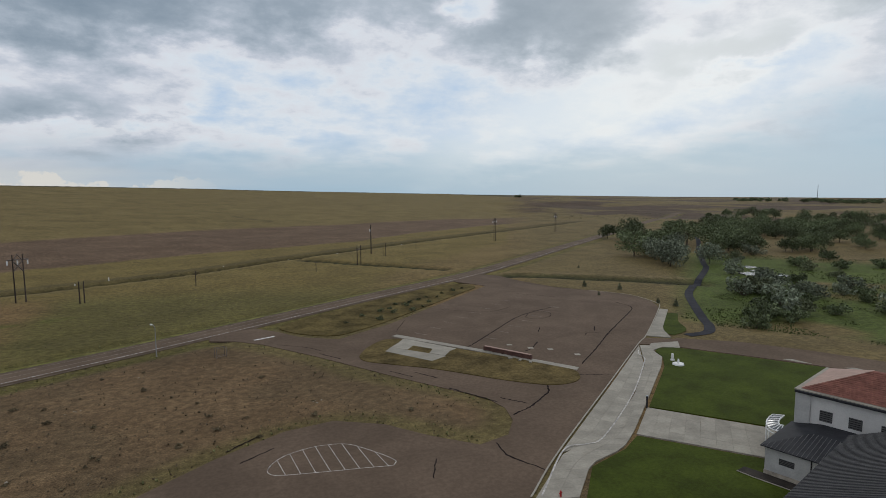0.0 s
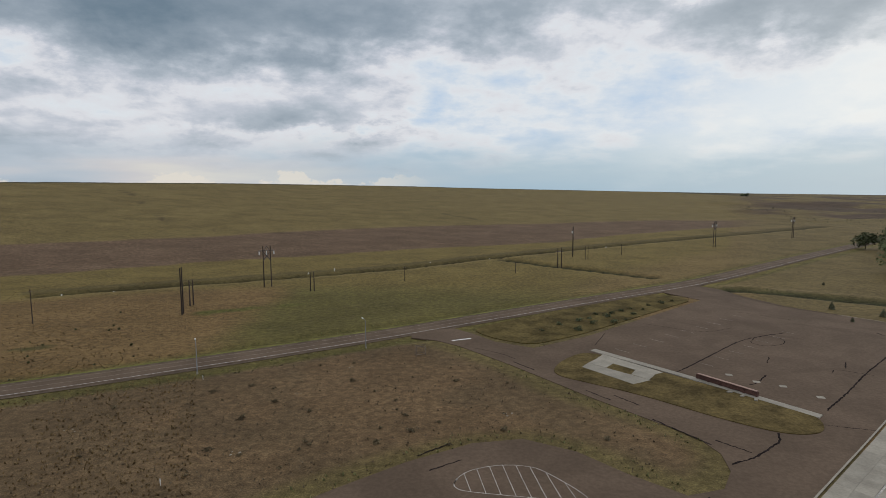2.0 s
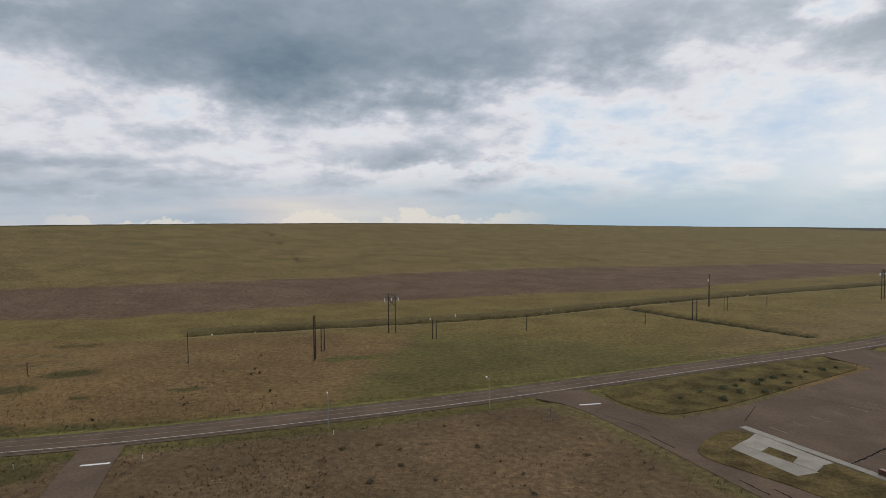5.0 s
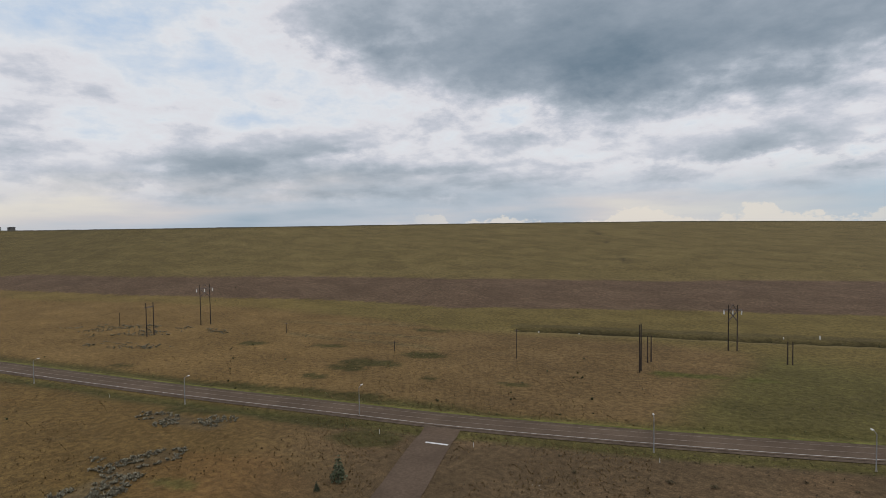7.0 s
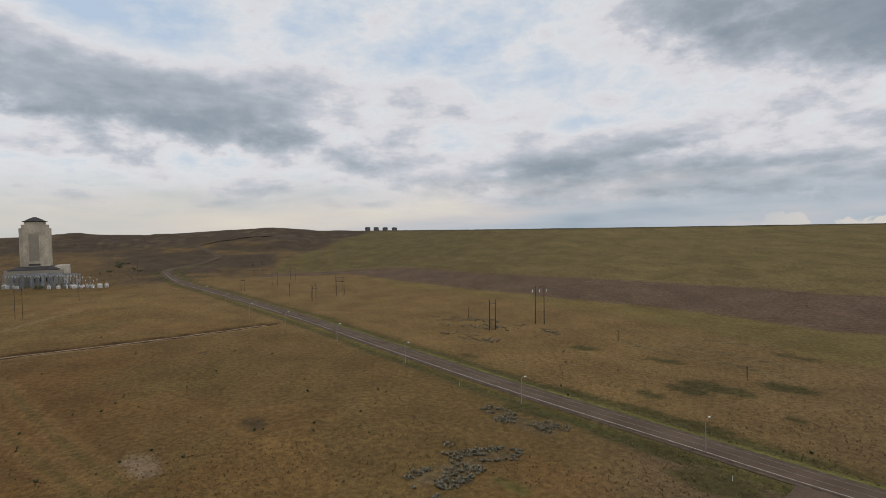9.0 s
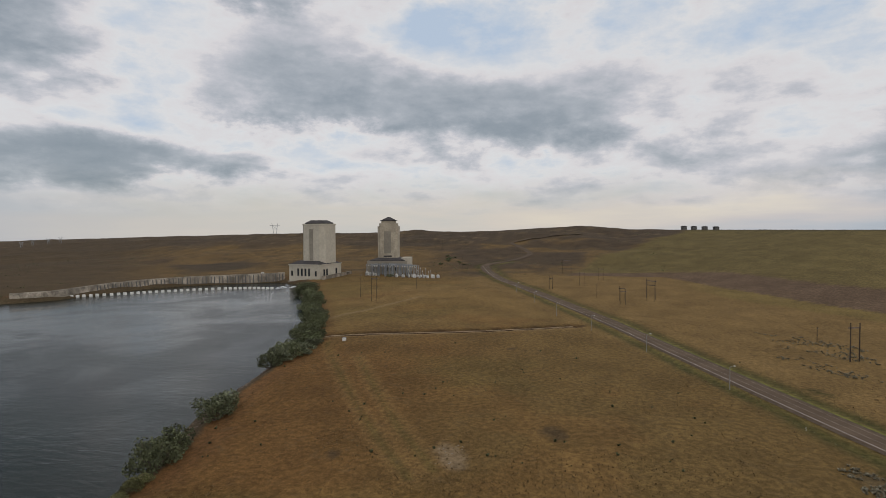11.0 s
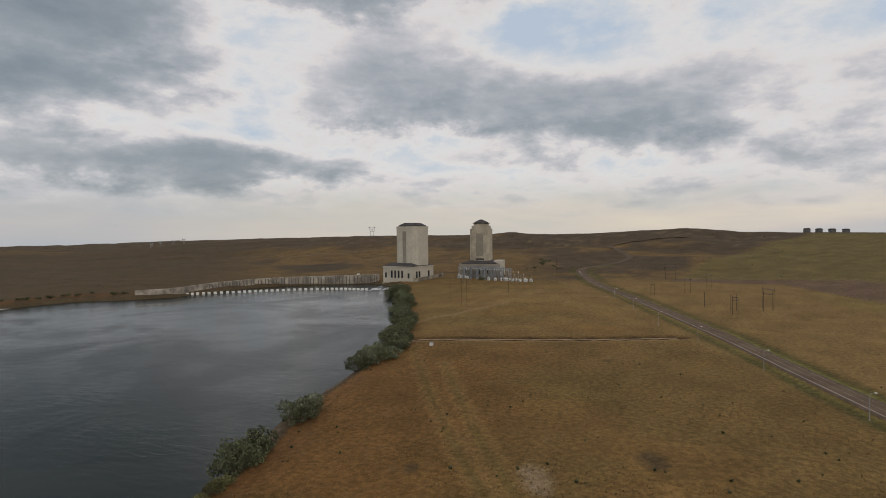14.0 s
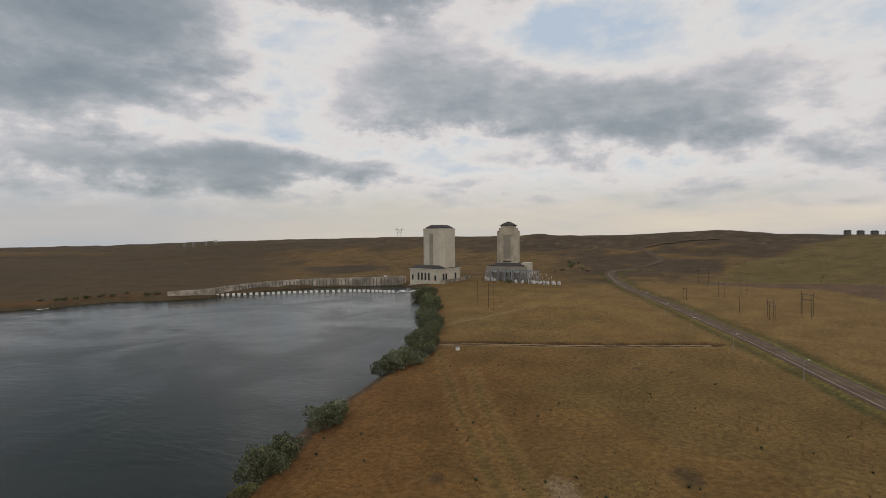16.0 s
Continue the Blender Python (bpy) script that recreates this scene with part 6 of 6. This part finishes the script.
# sagebrush, grass tufts and stones, more than one could count
def tufts(name, places, size, blades, material, label, category, tall=1.0, wide=0.3):
    r = np.random.RandomState(len(places))
    p = np.array(places)
    n = len(p)
    z = height(p[:, 0], p[:, 1])
    base = np.repeat(np.stack([p[:, 0], p[:, 1], z], -1), blades, 0)
    s = np.repeat(size * (0.5 + r.rand(n)), blades)[:, None]
    t = r.rand(n * blades) * 2 * math.pi
    out = np.stack([np.cos(t), np.sin(t), np.zeros_like(t)], -1)
    side = np.stack([-np.sin(t), np.cos(t), np.zeros_like(t)], -1)
    reach = (0.3 + 0.7 * r.rand(n * blades))[:, None]
    a = base + out * s * 0.15 * reach - np.array([0, 0, 0.05])
    tip = base + out * s * reach * 0.7 + np.array([0, 0, 1.0]) * s * tall * (0.5 + 0.6 * r.rand(n * blades))[:, None]
    v = np.stack([a - side * s * wide, a + side * s * wide, tip + side * s * wide * 0.6, tip - side * s * wide * 0.6], 1).reshape(-1, 3)
    ob = link_mesh(name, v.tolist(), np.arange(len(v)).reshape(-1, 4).tolist(), material)
    return tagged(ob, label, category, kind="stuff")


def sown(count, seed, r1, r2, h1, h2, test):
    r = np.random.RandomState(seed)
    rad = r1 * (r2 / r1) ** r.rand(count)
    h = np.radians(h1 + (h2 - h1) * r.rand(count))
    x, y = -np.sin(h) * rad, np.cos(h) * rad
    keep = test(x, y) & ~within(x, y, LOT) & (off_line(x, y, MAIN_ROAD) > 7.5) & (off_line(x, y, SIDE_ROAD) > 6.5) & ~within(x, y, RIVER) & (off_line(x, y, TRAIL) > 3)
    keep &= ~within(x, y, LAWN_NORTH) & ~within(x, y, LAWN_SOUTH) & ~within(x, y, STRIP_EAST) & (np.hypot(x - 88, y - 72) > 45) & ~within(x, y, DRIVE)
    return np.stack([x[keep], y[keep]], -1)


clumped = lambda x, y: fractal(x, y, 45, 2) + 0.3 * fractal(x, y, 9, 3) > -0.05
tufts("grass_tufts", sown(42000, 1, 70, 420, 20, 150, clumped), 0.36, 3, M["tuft"], "dry rust-brown tufts of prairie grass", "grass", 0.8)
tufts("field_tufts", sown(2600, 2, 85, 260, -25, 40, clumped), 0.34, 3, surface("dull grass blade", worn((0.140, 0.108, 0.068), 0.3, 0.5, 3.0), 0.9), "dull brown tufts of grass in the field", "grass", 0.7)
tufts("green_tufts", sown(9000, 3, 80, 300, -40, 100, lambda x, y: (np.abs(off_line(x, y, MAIN_ROAD) - 10) < 4) | (off_line(x, y, LOT + LOT[:1]) < 5)), 0.4, 3, M["green_tuft"], "green verge grass along the asphalt", "grass", 0.8)


def sage_test(x, y):
    k = np.zeros(np.shape(x), bool)
    for line, w in (([(-141, 50), (-144, 57), (-149, 66), (-149, 73)], 6.0), ([(-182, 84), (-171, 87), (-160, 91)], 4.5)):
        k |= (off_line(x, y, line) + 9 * fractal(x, y, 8, 3, 2) < w) & (fractal(x, y, 3.5, 2, 2) > 0.03)
    for cx, cy, a, b in ((-158, 62, 6, 2), (-133, 48, 4, 2), (-345, 130, 40, 14), (-300, 118, 26, 6), (-330, 150, 45, 8), (-160, 97, 8, 3)):
        k |= (blob(x, y, cx, cy, a, b, 2) > 0.35) & (fractal(x, y, 9, 4) > 0.0)
    return k


tufts("sagebrush", sown(30000, 4, 110, 420, 50, 80, sage_test), 0.85, 14, M["sage"], "patches of pale grey-green sagebrush", "sagebrush", 0.5, 0.15)
tufts("low_scrub", sown(420, 5, 170, 800, 25, 125, lambda x, y: fractal(x, y, 80, 1) > 0.06), 0.7, 9, M["olive"], "scattered dark low scrub in dry grass", "scrub", 0.7)
tufts("hill_scrub", sown(5200, 6, 760, 1500, 82, 150, lambda x, y: fractal(x, y, 60, 3) > 0.08), 1.1, 6, M["olive"], "dark scrub on the bare hills", "scrub", 0.8)
tufts("valley_scrub", sown(900, 8, 900, 2000, -45, -30, lambda x, y: fractal(x, y, 150, 3) > 0.02), 1.0, 6, M["needle"], "dark scrub on the eastern slopes", "scrub", 0.8)
tufts("creek_reeds", sown(9000, 9, 230, 330, -47, -27, lambda x, y: off_line(x, y, CREEK) < 8), 0.4, 4, M["green_tuft"], "green reeds along the creek", "reeds", 0.6)

tufts("ditch_reeds", sown(9000, 10, 255, 560, -34, 34, lambda x, y: off_line(x, y, DITCH) < 3.5), 0.5, 4, M["needle"], "dark reeds filling the long ditch", "reeds", 0.9)
tufts("culvert_reeds", sown(6000, 11, 300, 400, -26, -8, lambda x, y: off_line(x, y, CROSS_DITCH) < 4), 0.5, 4, M["needle"], "dark reeds in the cross ditch", "reeds", 0.9)

tufts("marsh_grass", sown(16000, 12, 215, 470, -66, -45, lambda x, y: fractal(x, y, 30, 1, 4) > -0.04 + 0.4 * ease(np.degrees(np.arctan2(-x, y)), -53, -46)), 0.4, 3, surface("marsh blade", worn((0.085, 0.105, 0.036), 0.4, 0.1, 2.0), 0.9), "rank green marsh grass round the pools", "grass", 0.9)


def stones(name, places, size, label, material):
    r = np.random.RandomState(5)
    verts, faces = [], []
    base = np.array([(-1, -1, 0), (1, -1, 0), (1, 1, 0), (-1, 1, 0), (-0.6, -0.6, 0.8), (0.7, -0.5, 0.7), (0.5, 0.7, 0.9), (-0.7, 0.5, 0.75)])
    for x, y in places:
        s = size * r.uniform(0.4, 1.2)
        k = len(verts)
        z = at(x, y) - 0.1
        pts = base * np.array([s * r.uniform(0.6, 1.3), s, s * 0.8]) * r.uniform(0.8, 1.2, (8, 3))
        t = r.rand() * 6.28
        for p in pts:
            verts.append((x + p[0] * math.cos(t) - p[1] * math.sin(t), y + p[0] * math.sin(t) + p[1] * math.cos(t), z + p[2]))
        faces += [tuple(k + i for i in f) for f in ((0, 1, 5, 4), (1, 2, 6, 5), (2, 3, 7, 6), (3, 0, 4, 7), (4, 5, 6, 7))]
    return tagged(link_mesh(name, verts, faces, material), label, "stones", kind="stuff")


line = smooth_line([(-120, -92), (-139, -93), (-160, -99), (-201, -115), (-242, -124), (-311, -142), (-375, -172), (-489, -232)], 1.3)
stones("riprap", [(p[0] + rng.uniform(-3, 3), p[1] + rng.uniform(-4, 3)) for p in line for k in range(2)], 0.6, "brown riprap stones along the water's edge", M["bank_stone"])
pale = [(-30.7, 107.2), (22.3, 121.5), (-15.3, 156.3), (-67.8, 119.1), (-26.3, 136.7)]
stones("field_stones", [(x + rng.uniform(-1.4, 1.4), y + rng.uniform(-1, 1)) for x, y in pale for k in range(7)] + [(-173 + rng.uniform(-8, 8), -19 + rng.uniform(-4, 4)) for k in range(26)], 0.22, "small pale stones on bare soil", M["concrete"])

# still pools in the marsh
for x, y, a, b in ((287, 219, 9, 5), (301, 226, 6, 3), (252, 176, 9, 4), (296, 206, 5, 3), (312, 240, 7, 3)):
    ring = [(x + a * (1 + 0.25 * math.sin(3 * t + x)) * math.cos(t) * 0.7 + b * math.sin(t) * 0.7, y + a * math.cos(t) * 0.6 - b * (1 + 0.25 * math.cos(4 * t)) * math.sin(t)) for t in [2 * math.pi * k / 24 for k in range(24)]]
    z = max(at(*p) for p in ring[::3]) + 0.05
    tagged(slab("pool", ring, z, 0.3, M["water"]), "still pool of water among marsh grass", "pool", kind="structure")
